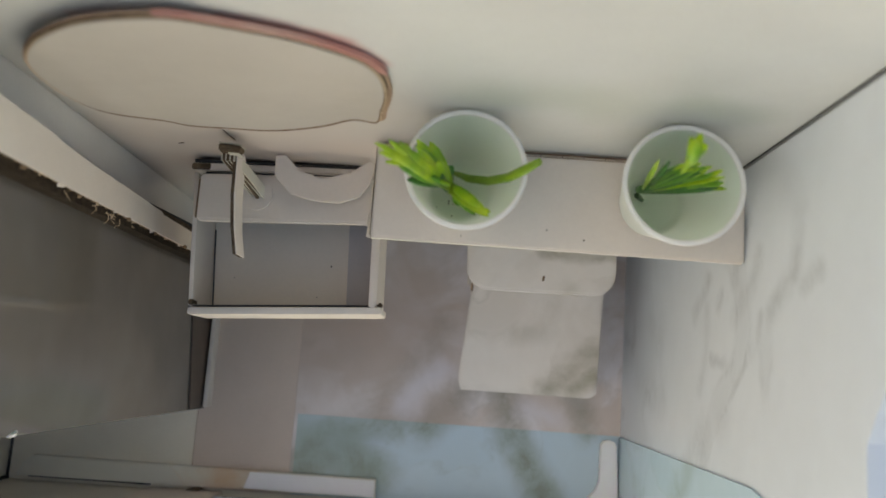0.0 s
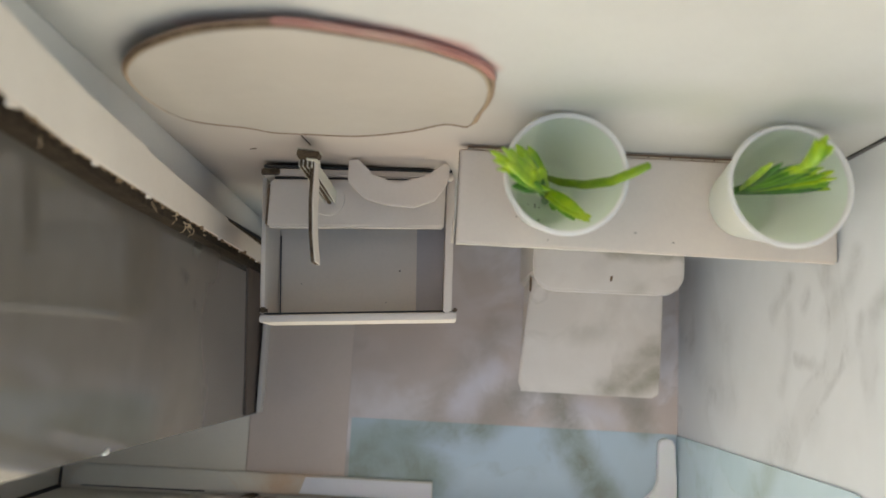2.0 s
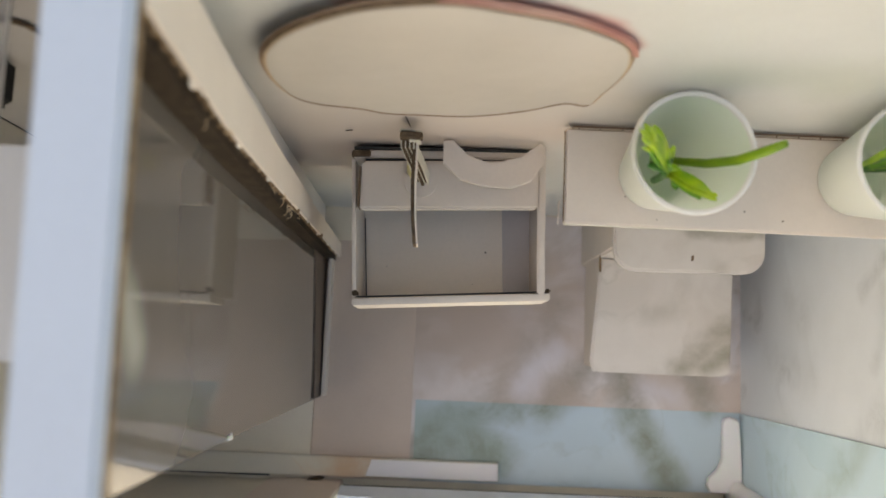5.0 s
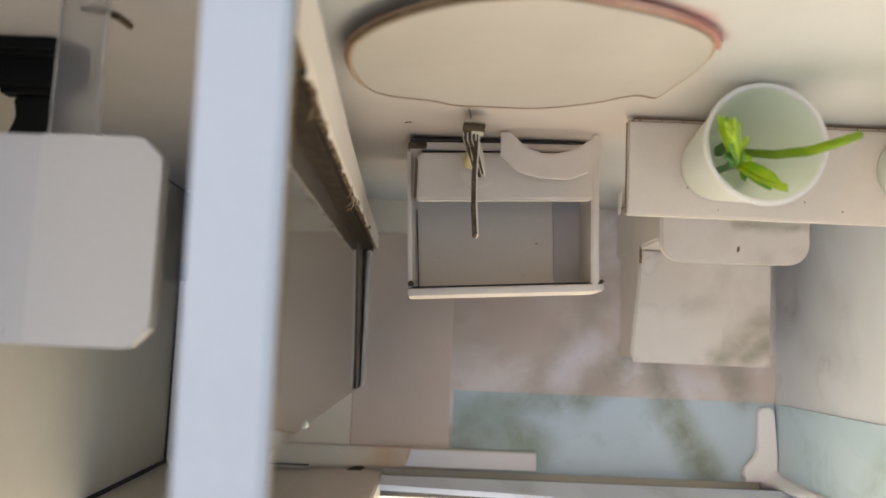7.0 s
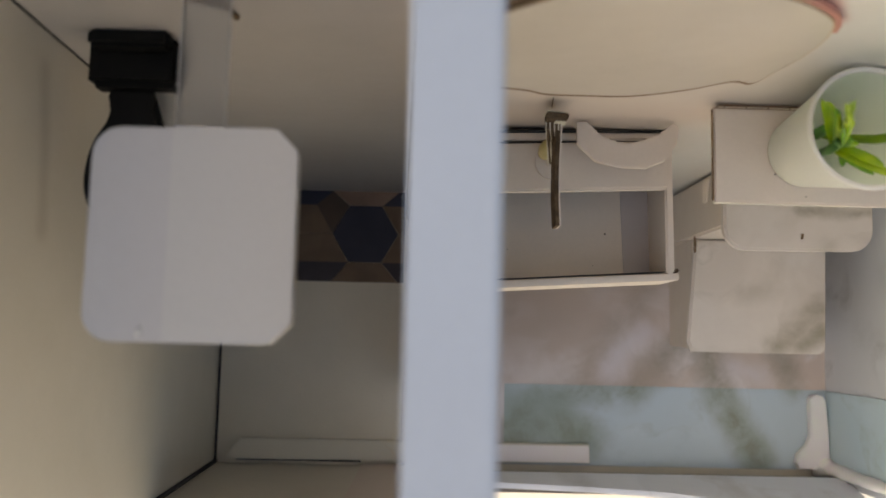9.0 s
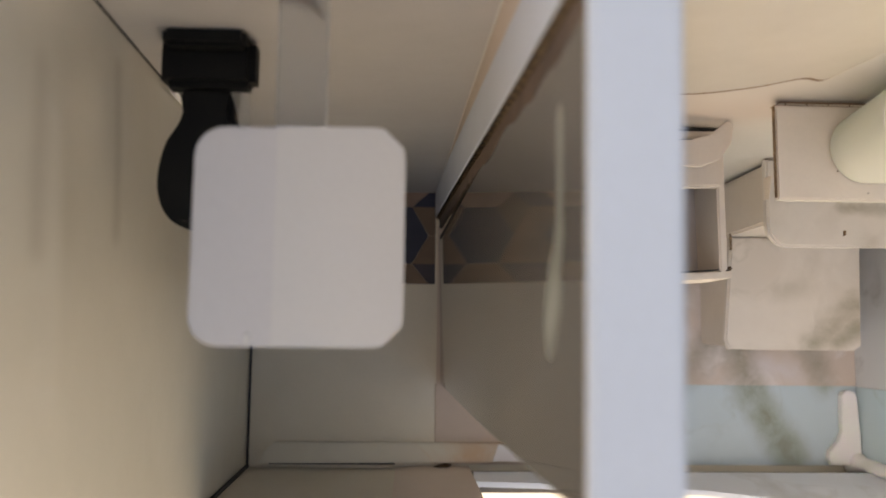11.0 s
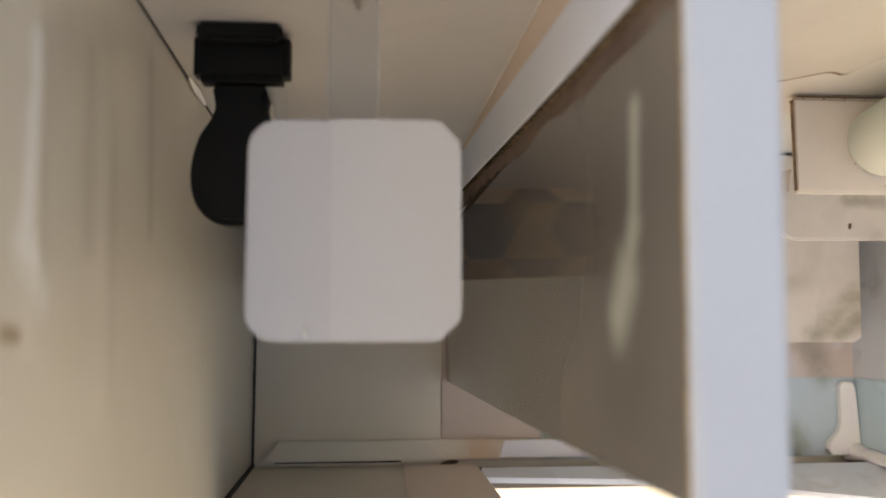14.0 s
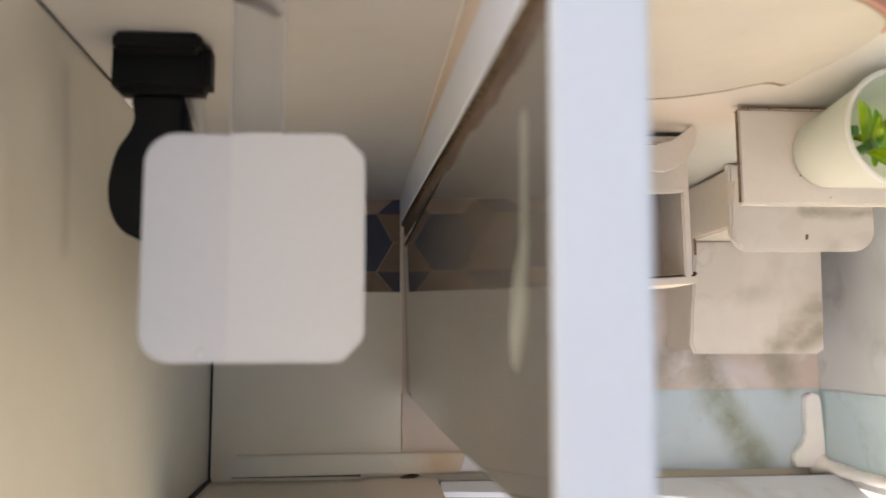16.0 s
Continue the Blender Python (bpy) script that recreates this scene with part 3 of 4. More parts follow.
def wall_block(bm, x0, x1, rows):
    """A leaning slab: rows of (z, y0, y1)."""
    for (za, a0, a1), (zb, b0, b1) in zip(rows, rows[1:]):
        hexa(bm, [(x0 + LEAN * za, a0, za), (x1 + LEAN * za, a0, za), (x1 + LEAN * za, a1, za), (x0 + LEAN * za, a1, za)],
             [(x0 + LEAN * zb, b0, zb), (x1 + LEAN * zb, b0, zb), (x1 + LEAN * zb, b1, zb), (x0 + LEAN * zb, b1, zb)])


def along(rows):
    """Straight runs between (z, y) pairs."""
    def at(z):
        for (za, a), (zb, b) in zip(rows, rows[1:]):
            if z <= zb:
                return a + (b - a) * (z - za) / (zb - za)
        return rows[-1][1]
    return at


bm = bmesh.new()
rippled(bm, lambda z: -0.630 + LEAN * z, -0.143, 0.252, 0.0, 1.722, 0.004, [], 140, 16)
for v in bm.verts:
    # panel turned and front edge bent back to fit its reflections to the camera's view
    curl = max(0.0, -0.005 - v.co.y)
    v.co.x -= 0.02 * (v.co.y + 0.139) + min(1.0, v.co.z) * (curl ** 2 / 1.4 if curl < 0.08 else 0.00457 + 0.114 * (curl - 0.08))
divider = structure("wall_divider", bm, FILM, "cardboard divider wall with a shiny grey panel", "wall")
# A white layer whose pink light is painted into its colour.
bm = bmesh.new()
wall_block(bm, -0.650, -0.647, [(0.0, 0.33, 0.396), (1.72, 0.30, 0.396)])
part("skin", bm, PINK, divider, "white inner layer of the board with its pink light put into the colour")
bm = bmesh.new()
wall_block(bm, -0.647, -0.6455, [(0.0, 0.335, 0.396), (1.72, 0.305, 0.396)])
part("skin", bm, WALL, divider, "grey-white inner layer of the board")
bm = bmesh.new()
wall_block(bm, -0.6535, -0.650, [(0.0, 0.325, 0.394), (0.55, 0.303, 0.383), (1.18, 0.272, 0.350), (1.47, 0.259, 0.334), (1.72, 0.252, 0.32)])
part("skin", bm, SKIN, divider, "white board skin")
RIGHT_EDGE = [(0.0, 0.252), (0.36, 0.250), (1.05, 0.245), (1.40, 0.245), (1.56, 0.255), (1.72, 0.266)]
LEFT_EDGE = [(0.0, 0.325), (0.55, 0.303), (1.18, 0.272), (1.47, 0.259), (1.72, 0.252)]
bm = bmesh.new()
wall_block(bm, -0.600, -0.595, [(0.0, 0.252, 0.290), (0.36, 0.250, 0.291), (0.65, 0.248, 0.291), (0.66, 0.248, 0.295), (1.05, 0.245, 0.302), (1.16, 0.245, 0.306), (1.17, 0.245, 0.309),
                                (1.40, 0.245, 0.318), (1.56, 0.255, 0.332), (1.72, 0.266, 0.348)])
part("skin", bm, WHITE, divider, "white board skin with a rough cut edge")
bm = bmesh.new()
wall_block(bm, -0.6395, -0.609, [(0.0, 0.242, 0.27), (0.6, 0.236, 0.268), (1.2, 0.231, 0.266), (1.5, 0.238, 0.268), (1.72, 0.254, 0.28)])
part("core", bm, CORE_SHADE, divider, "raw brown core of the board with its shade put into the colour")
# A dark block takes the place of the shade inside the flutes.
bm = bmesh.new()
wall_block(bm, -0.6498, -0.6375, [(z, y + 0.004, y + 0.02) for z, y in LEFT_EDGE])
part("hollow", bm, GAP_SHADE, divider, "dark block standing in for the shade inside the fluting")
bm = bmesh.new()
wall_block(bm, -0.6375, -0.6355, [(0.0, 0.290, 0.33), (0.55, 0.272, 0.32), (1.18, 0.254, 0.29), (1.47, 0.250, 0.28), (1.72, 0.258, 0.28)])
part("liner", bm, UMBER, divider, "brown liner of the core")
bm = bmesh.new()
wave(bm, -0.6498, -0.6375, 0.0, 1.72, along([(z, y - 0.007) for z, y in LEFT_EDGE]), 0.012, pitch=0.031, t=0.0015, lean=LEAN, drop=0.045)
part("fluting", bm, FLUTE, divider, "brown corrugated edge")
bm = bmesh.new()
wave(bm, -0.6095, -0.5995, 0.0, 1.72, along([(z, y + 0.001) for z, y in RIGHT_EDGE]), 0.016, pitch=0.03, t=0.0018, lean=LEAN)
part("fluting", bm, BROWN, divider, "torn brown corrugated edge")
rng = random.Random(31)
edge_at = along(LEFT_EDGE)
bm = bmesh.new()
rows, tear = [], 0.0
for k in range(70):
    z = 0.02 + 1.69 * k / 69
    tear = 0.6 * tear + rng.uniform(-0.0035, 0.0035)
    rows.append((z, edge_at(z) - 0.028 + tear, edge_at(z) - 0.004))
wall_block(bm, -0.6425, -0.6400, rows)
part("torn_liner", bm, TORN, divider, "rough brown liner torn along the fluted edge")
for name, mat, x0, x1, lo, hi, bevel, label in (("top_cap", BLUEWHITE, -0.602, -0.535, -0.014, 0.0, 0.004, "white paper strip along the wall's top edge"),
                                              ("cap_edge", BROWN, -0.600, -0.5345, -0.0225, -0.0145, 0, "brown cut edge under the strip")):
    bm = bmesh.new()
    hexa(bm, [(x0, -0.42, 1.732 + lo), (x1, -0.42, 1.732 + lo), (x1, 0.42, 1.766 + lo), (x0, 0.42, 1.766 + lo)],
         [(x0, -0.42, 1.732 + hi), (x1, -0.42, 1.732 + hi), (x1, 0.42, 1.766 + hi), (x0, 0.42, 1.766 + hi)], bevel)
    part(name, bm, mat, divider, label)
# Dark band added in place of the gap's reflection at the panel's foot.
bm = bmesh.new()
hexa(bm, [(-0.6295, -0.139, 0.0), (-0.627, -0.139, 0.0), (-0.627, 0.262, 0.0), (-0.6295, 0.262, 0.0)], [(-0.6250, -0.139, 0.16), (-0.622, -0.139, 0.16), (-0.620, 0.262, 0.25), (-0.6230, 0.262, 0.25)])
for v in bm.verts:
    v.co.x -= 0.02 * (v.co.y + 0.139)
part("foot_band", bm, GAP_REFLECTION, divider, "dark band painted as the gap's reflection along the panel's foot")
rng = random.Random(7)
for k in range(11):
    bm = bmesh.new()
    z = 0.93 + rng.uniform(-0.02, 0.02) if k < 6 else rng.uniform(0.7, 1.5)
    x = -0.602 + LEAN * z + rng.uniform(-0.003, 0.008)
    p = Vector((x, 0.238, z))
    pts = [p]
    for _ in range(4):
        p = p + Vector((rng.uniform(-0.005, 0.006), rng.uniform(-0.006, 0.001), rng.uniform(-0.008, 0.006)))
        pts.append(p)
    tube(bm, pts, [0.0007, 0.0010, 0.0008, 0.0006, 0.0004], 5, 0.6)
    part("paper_fibre", bm, LIGHT_TAN, divider, "torn paper fibre")
right_at = along(RIGHT_EDGE)
for k in range(22):
    z = 0.10 + 1.5 * (k + rng.uniform(-0.4, 0.4)) / 22
    y, x, h, w = right_at(z) - rng.uniform(0.001, 0.006), -0.600 + LEAN * z + rng.uniform(-0.006, 0.003), rng.uniform(0.006, 0.022), rng.uniform(0.002, 0.005)
    bm = bmesh.new()
    hexa(bm, [(x, y, z), (x + w, y - 0.001, z + 0.002), (x + w, y + 0.006, z + 0.002), (x, y + 0.006, z)],
         [(x + w * 0.3, y - rng.uniform(0, 0.004), z + h), (x + w * 0.9, y, z + h * 0.8), (x + w * 0.9, y + 0.006, z + h * 0.8), (x + w * 0.3, y + 0.006, z + h)])
    part("paper_flake", bm, (WHITE, LIGHT_TAN, BROWN)[k % 3], divider, "torn paper flake")
bm = bmesh.new()
tube(bm, [(-0.612, -0.136, 1.065), (-0.611, -0.141, 1.075), (-0.610, -0.143, 1.09)], [0.002, 0.005, 0.002], 8, 0.8)
part("glue_blob", bm, GLUE, divider, "white glue blob on the edge")
bm = bmesh.new()
box(bm, -0.622, -0.611, -0.138, 0.27, 0.0, 0.05, 0.002)
part("sill", bm, WHITE, divider, "white lip along the foot")

bm = bmesh.new()
prism(bm, [(-1.125, -0.358), (-1.11, -0.325), (-1.085, -0.302), (-0.127, -0.302), (-0.125, -0.352)], "z", 0.0, 0.03, 0.004)
baseboard = structure("baseboard", bm, STRIP, "long white strip of board along the front wall", "baseboard")
# Thin overlay that makes the strip's right part whiter.
bm = bmesh.new()
prism(bm, [(-0.49, -0.350), (-0.475, -0.3045), (-0.129, -0.3045), (-0.128, -0.350)], "z", 0.0295, 0.033, 0.0015)
part("whiter_part", bm, GLUE, baseboard, "brighter white right part of the strip")

bm = bmesh.new()
prism(bm, [(-0.655, -0.369), (-0.640, -0.362), (-0.618, -0.357), (-0.600, -0.360), (-0.612, -0.367), (-0.635, -0.3715)], "z", 0.012, 0.030, 0.002)
part("torn_edge", bm, UMBER, baseboard, "torn brown patch at the edge")
# A dark strip painted as the shadow line beside the baseboard.
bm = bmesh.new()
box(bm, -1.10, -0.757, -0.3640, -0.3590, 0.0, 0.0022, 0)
structure("gap_shade_strip", bm, GAP_SHADE, "thin dark strip standing in for the shade of a corner gap", "gap")

# ---- bathroom things ----
# wall mirror
mirror = thing("wall_mirror", -0.325, 0.39, 1.0, "oval beige card mirror with a red-brown cut rim on the wall", "mirror")


def closed_curve(points, steps=6):
    """A smooth closed outline through a few given corners."""
    out = []
    n = len(points)
    for i in range(n):
        p0, p1, p2, p3 = [Vector(points[(i + k) % n]) for k in (-1, 0, 1, 2)]
        for j in range(steps):
            t = j / steps
            out.append(0.5 * (2 * p1 + (p2 - p0) * t + (2 * p0 - 5 * p1 + 4 * p2 - p3) * t * t + (3 * p1 - p0 - 3 * p2 + p3) * t ** 3))
    return out


# the scissor-cut oval, a little lumpy, with a notch, outlined from points in the camera's view; its left side stands
# off the wall
OVAL = closed_curve([(-0.549, 1.235), (-0.540, 1.315), (-0.507, 1.375), (-0.465, 1.416), (-0.410, 1.450), (-0.350, 1.465), (-0.300, 1.467), (-0.245, 1.448), (-0.180, 1.421), (-0.130, 1.388),
                     (-0.090, 1.347), (-0.073, 1.290), (-0.073, 1.222), (-0.083, 1.165), (-0.094, 1.110), (-0.130, 1.121), (-0.185, 1.081), (-0.267, 1.050), (-0.350, 1.056), (-0.405, 1.064),
                     (-0.440, 1.087), (-0.505, 1.112), (-0.536, 1.150)], 4)


def oval(grow, dx=0.0, dz=0.0):
    return [(-0.311 + (p.x + 0.311) * (1 + grow / 0.238) + dx, 1.258 + (p.y - 1.258) * (1 + grow / 0.208) + dz) for p in OVAL]


def mirror_layer(name, mat, outline, near, far, label):
    """One layer of the board, between two shares of its thickness."""
    bm = bmesh.new()
    prism(bm, outline, "y", 0.0, 1.0)
    for v in bm.verts:
        face = 0.383 + 0.038 * (v.co.x + 0.07)
        v.co.y = face + 0.0125 * (near + (far - near) * v.co.y)
    part(name, bm, mat, mirror, label)


mirror_layer("face", MIRROR_FACE, oval(0.0), 0.0, 0.08, "dull beige oval face")
mirror_layer("cut_line", CUT, oval(0.0008, 0.0, -0.0105), 0.08, 0.14, "dark cut line of the rim")
mirror_layer("front_liner", LIGHT_TAN, oval(0.0045, -0.0005, -0.004), 0.14, 0.28, "light tan front liner of the rim")
mirror_layer("groove", CUT, oval(-0.0005), 0.28, 0.44, "dark groove in the rim")
mirror_layer("core", BROWN, oval(0.0060, -0.001, -0.006), 0.44, 0.70, "brown corrugated core of the rim")
mirror_layer("back_liner", TAN, oval(0.0115, -0.001, -0.012), 0.70, 1.0, "tan back liner of the rim")
mirror_layer("red_backing", RED, [p for p in oval(0.0105, 0.003, -0.006) if p[0] > -0.33 and p[1] > 1.30], 0.35, 0.97, "red paper showing along the rim")

# sink
sink = thing("sink", -0.30, 0.24, 0.5, "white cardboard sink with an open square basin and a back ledge", "sink")


def slab(a, b, d, z0, z1, mat, name, label="", bevel=0.004):
    """A board from a to b in the plan, d thick towards the back."""
    bm = bmesh.new()
    low = [(a[0], a[1], z0), (b[0], b[1], z0), (b[0], b[1] + d, z0), (a[0], a[1] + d, z0)]
    hexa(bm, low, [(x, y, z1) for x, y, _ in low], bevel)
    return part(name, bm, mat, sink, label)


slab((-0.478, 0.080), (-0.092, 0.106), 0.014, 0.60, 0.73, WHITE, "front_panel", "", 0.002)
bm = bmesh.new()
hexa(bm, [(-0.480, 0.096, 0.52), (-0.458, 0.096, 0.52), (-0.472, 0.37, 0.52), (-0.492, 0.37, 0.52)],
     [(-0.478, 0.096, 0.728), (-0.470, 0.096, 0.728), (-0.484, 0.37, 0.742), (-0.492, 0.37, 0.742)], 0.002)
part("side_panel", bm, WHITE, sink)
bm = bmesh.new()
hexa(bm, [(-0.121, 0.117, 0.52), (-0.104, 0.119, 0.52), (-0.111, 0.39, 0.52), (-0.128, 0.39, 0.52)],
     [(-0.118, 0.117, 0.735), (-0.102, 0.119, 0.735), (-0.109, 0.39, 0.745), (-0.125, 0.39, 0.745)], 0.003)
part("side_panel", bm, WHITE, sink)
bm = bmesh.new()
hexa(bm, [(-0.470, 0.085, 0.59), (-0.110, 0.105, 0.59), (-0.118, 0.385, 0.59), (-0.484, 0.36, 0.59)],
     [(-0.470, 0.085, 0.62), (-0.110, 0.105, 0.62), (-0.118, 0.385, 0.62), (-0.484, 0.36, 0.62)])
part("basin_floor", bm, BASIN, sink, "smooth white basin floor")
slab((-0.468, 0.264), (-0.126, 0.279), 0.094, 0.748, 0.775, WHITE, "ledge", "white ledge behind the basin")
slab((-0.488, 0.366), (-0.112, 0.376), 0.015, 0.60, 0.768, WHITE, "back_panel", "", 0.003)
slab((-0.489, 0.367), (-0.452, 0.3682), 0.0125, 0.745, 0.771, UMBER, "raw_edge", "brown raw cardboard end", 0.002)
slab((-0.4785, 0.099), (-0.468, 0.0995), 0.011, 0.70, 0.731, UMBER, "raw_edge", "brown raw cardboard end", 0.002)
slab((-0.101, 0.120), (-0.091, 0.121), 0.008, 0.70, 0.733, UMBER, "raw_edge", "torn raw cardboard corner", 0.003)
slab((-0.474, 0.27), (-0.470, 0.27), 0.08, 0.72, 0.765, BROWN, "raw_edge", "brown raw cardboard end", 0.001)

# Dark strips fill the sink's slots and joints in place of their shade.
slab((-0.462, 0.3585), (-0.130, 0.371), 0.006, 0.64, 0.762, GAP_SHADE, "gap", "dark strip for the shade in the slot behind the ledge", 0)
slab((-0.485, 0.3825), (-0.115, 0.390), 0.005, 0.64, 0.767, GAP_SHADE, "gap", "dark strip for the shade in the slot against the wall", 0)
bm = bmesh.new()
hexa(bm, [(-0.4600, 0.100, 0.620), (-0.4580, 0.100, 0.620), (-0.4695, 0.27, 0.620), (-0.4715, 0.27, 0.620)], [(-0.4600, 0.100, 0.624), (-0.4580, 0.100, 0.624), (-0.4695, 0.27, 0.624), (-0.4715, 0.27, 0.624)])
part("gap", bm, GAP_SHADE, sink, "thin dark strip for the shade in a joint")

# Thin overlay that makes the basin floor darker along its right side.
bm = bmesh.new()
hexa(bm, [(-0.175, 0.103, 0.620), (-0.121, 0.106, 0.620), (-0.127, 0.36, 0.620), (-0.186, 0.36, 0.620)], [(-0.175, 0.103, 0.6225), (-0.121, 0.106, 0.6225), (-0.127, 0.36, 0.6225), (-0.186, 0.36, 0.6225)])
part("darker_strip", bm, STRIP_GREY, sink, "darker lilac-grey strip on the basin floor")
for x, y, r in ((-0.215, 0.208, 0.0022), (-0.24, 0.14, 0.0012), (-0.42, 0.17, 0.0012)):
    bm = bmesh.new()
    bmesh.ops.create_icosphere(bm, subdivisions=1, radius=r, matrix=Matrix.Translation((x, y, 0.6205)))
    part("speck", bm, UMBER, sink, "dark speck of dirt")
# A dark strip painted as the shadow gap behind the front panel.
slab((-0.470, 0.0975), (-0.100, 0.1225), 0.0015, 0.70, 0.7285, GAP_SHADE, "gap", "thin dark strip for the shade in a joint", 0)
# tap
tap = thing("tap", -0.365, 0.34, 0.775, "corrugated cardboard tap with a long thin spout on the sink ledge", "tap")
bm = bmesh.new()
lathe(bm, [(0.0, 0.775), (0.032, 0.775), (0.032, 0.783), (0.0, 0.783)], (-0.352, 0.322, 0.775), (-0.352, 0.322, 0.783), 32)
part("base", bm, WHITE, tap, "round paper base")
at_x = 0.0
for mat, w, lift, bend in ((CREAM, 0.0018, 0.002, 0.0), (UMBER, 0.0052, -0.003, 0.0008), (CREAM, 0.0020, 0.001, -0.0012), (UMBER, 0.0056, 0.004, 0.0006), (CREAM, 0.0020, 0.0, -0.0010),
                           (UMBER, 0.0050, -0.002, 0.0), (CREAM, 0.0022, 0.003, 0.0008)):
    bm = bmesh.new()
    a, b = at_x, at_x + w
    ring = [((-0.360, 0.316 - lift, 0.783), 0.022 + lift), ((-0.3725 + bend, 0.332, 0.850), 0.021), ((-0.3797 - bend, 0.342, 0.890), 0.021), ((-0.386, 0.350, 0.925), 0.022)]
    for (p, d), (q, e) in zip(ring, ring[1:]):
        hexa(bm, [(p[0] + a, p[1], p[2]), (p[0] + b, p[1], p[2]), (p[0] + b, p[1] + d, p[2]), (p[0] + a, p[1] + d, p[2])],
             [(q[0] + a, q[1], q[2]), (q[0] + b, q[1], q[2]), (q[0] + b, q[1] + e, q[2]), (q[0] + a, q[1] + e, q[2])])
    part("post_layer", bm, mat, tap)
    at_x = b
bm = bmesh.new()
tube(bm, [(-0.366, 0.338, 0.784), (-0.366, 0.345, 0.80), (-0.368, 0.352, 0.82)], [0.014, 0.015, 0.007], 12)
part("glue_drop", bm, AMBER, tap, "yellowish glue at the foot", smooth=True)
bm = bmesh.new()
hexa(bm, [(-0.387, 0.362, 0.915), (-0.349, 0.364, 0.915), (-0.347, 0.374, 0.915), (-0.386, 0.3755, 0.915)],
     [(-0.388, 0.3635, 0.944), (-0.350, 0.362, 0.948), (-0.3475, 0.3735, 0.946), (-0.387, 0.3745, 0.949)], 0.002)
part("head", bm, UMBER, tap, "dark corrugated head block")
for x0, x1, y, top in ((-0.388, -0.362, 0.3757, 0.950), (-0.366, -0.347, 0.3750, 0.945), (-0.372, -0.350, 0.3600, 0.941)):
    bm = bmesh.new()
    hexa(bm, [(x0, y, 0.910), (x1, y, 0.912), (x1, y + 0.0013, 0.912), (x0, y + 0.0013, 0.910)], [(x0 + 0.001, y, top), (x1 - 0.002, y + 0.0006, top - 0.005), (x1 - 0.002, y + 0.0019, top - 0.005), (x0 + 0.001, y + 0.0013, top)])
    part("head_skin", bm, CREAM, tap, "torn cream paper skin of the head")
pts = [(-0.355, 0.187, 0.872), (-0.360, 0.235, 0.888), (-0.362, 0.29, 0.902), (-0.361, 0.35, 0.912), (-0.362, 0.372, 0.915)]
for name, mat, dx0, dx1, up, low in (("spout_core", UMBER, -0.0042, 0.0022, 0.009, -0.04), ("spout", WHITE, 0.0022, 0.0046, 0.0105, -0.045)):
    bm = bmesh.new()
    for p, q in zip(pts, pts[1:]):
        hexa(bm, [(p[0] + dx0, p[1], p[2] + low), (p[0] + dx1, p[1], p[2] + low), (q[0] + dx1, q[1], q[2] + low), (q[0] + dx0, q[1], q[2] + low)],
             [(p[0] + dx0, p[1], p[2] + up), (p[0] + dx1, p[1], p[2] + up), (q[0] + dx1, q[1], q[2] + up), (q[0] + dx0, q[1], q[2] + up)])
    part(name, bm, mat, tap, "white strip of the spout" if mat is WHITE else "brown corrugated edge of the spout")

# crescent
bm = bmesh.new()
crescent = [(-0.294, 0.394), (-0.312, 0.392), (-0.311, 0.350), (-0.277, 0.319), (-0.235, 0.309), (-0.182, 0.307), (-0.145, 0.322), (-0.123, 0.356), (-0.119, 0.388), (-0.129, 0.395),
            (-0.165, 0.368), (-0.22, 0.352), (-0.263, 0.366)]
prism(bm, crescent, "z", 0.811, 0.823, 0.002)
solid("soap_dish", bm, WHITE, "white cardboard crescent soap dish on the sink ledge", "soap dish")

# shelf
shelf = thing("shelf", 0.22, 0.31, 0.92, "long white cardboard shelf along the back wall", "shelf")
bm = bmesh.new()
hexa(bm, [(-0.103, 0.223, 0.945), (0.545, 0.220, 0.945), (0.545, 0.386, 0.945), (-0.103, 0.386, 0.945)],
     [(-0.103, 0.223, 0.96), (0.545, 0.220, 0.96), (0.545, 0.386, 0.96), (-0.103, 0.386, 0.96)], 0.003)
part("board", bm, WHITE, shelf)
bm = bmesh.new()
box(bm, -0.1040, -0.1031, 0.226, 0.384, 0.951, 0.9602, 0)
part("raw_edge", bm, BROWN, shelf, "brown raw cardboard end")
bm = bmesh.new()
box(bm, -0.10, 0.535, 0.3874, 0.3884, 0.935, 0.953, 0)
part("back_strip", bm, TAN, shelf, "thin brown strip in the gap to the wall")
bm = bmesh.new()
box(bm, -0.09, 0.535, 0.3930, 0.3940, 0.935, 0.955, 0)
part("back_strip", bm, TAN, shelf, "thin brown strip in the gap to the wall")
bm = bmesh.new()
box(bm, -0.09, 0.535, 0.3886, 0.3928, 0.93, 0.9485, 0)
part("filling", bm, BEIGE, shelf, "paper filling between the strips")
for k in range(16):
    bm = bmesh.new()
    box(bm, -0.08 + 0.038 * k, -0.0785 + 0.038 * k, 0.3888, 0.3925, 0.935, 0.950, 0)
    part("rib", bm, BROWN, shelf, "rib of the corrugated strip")


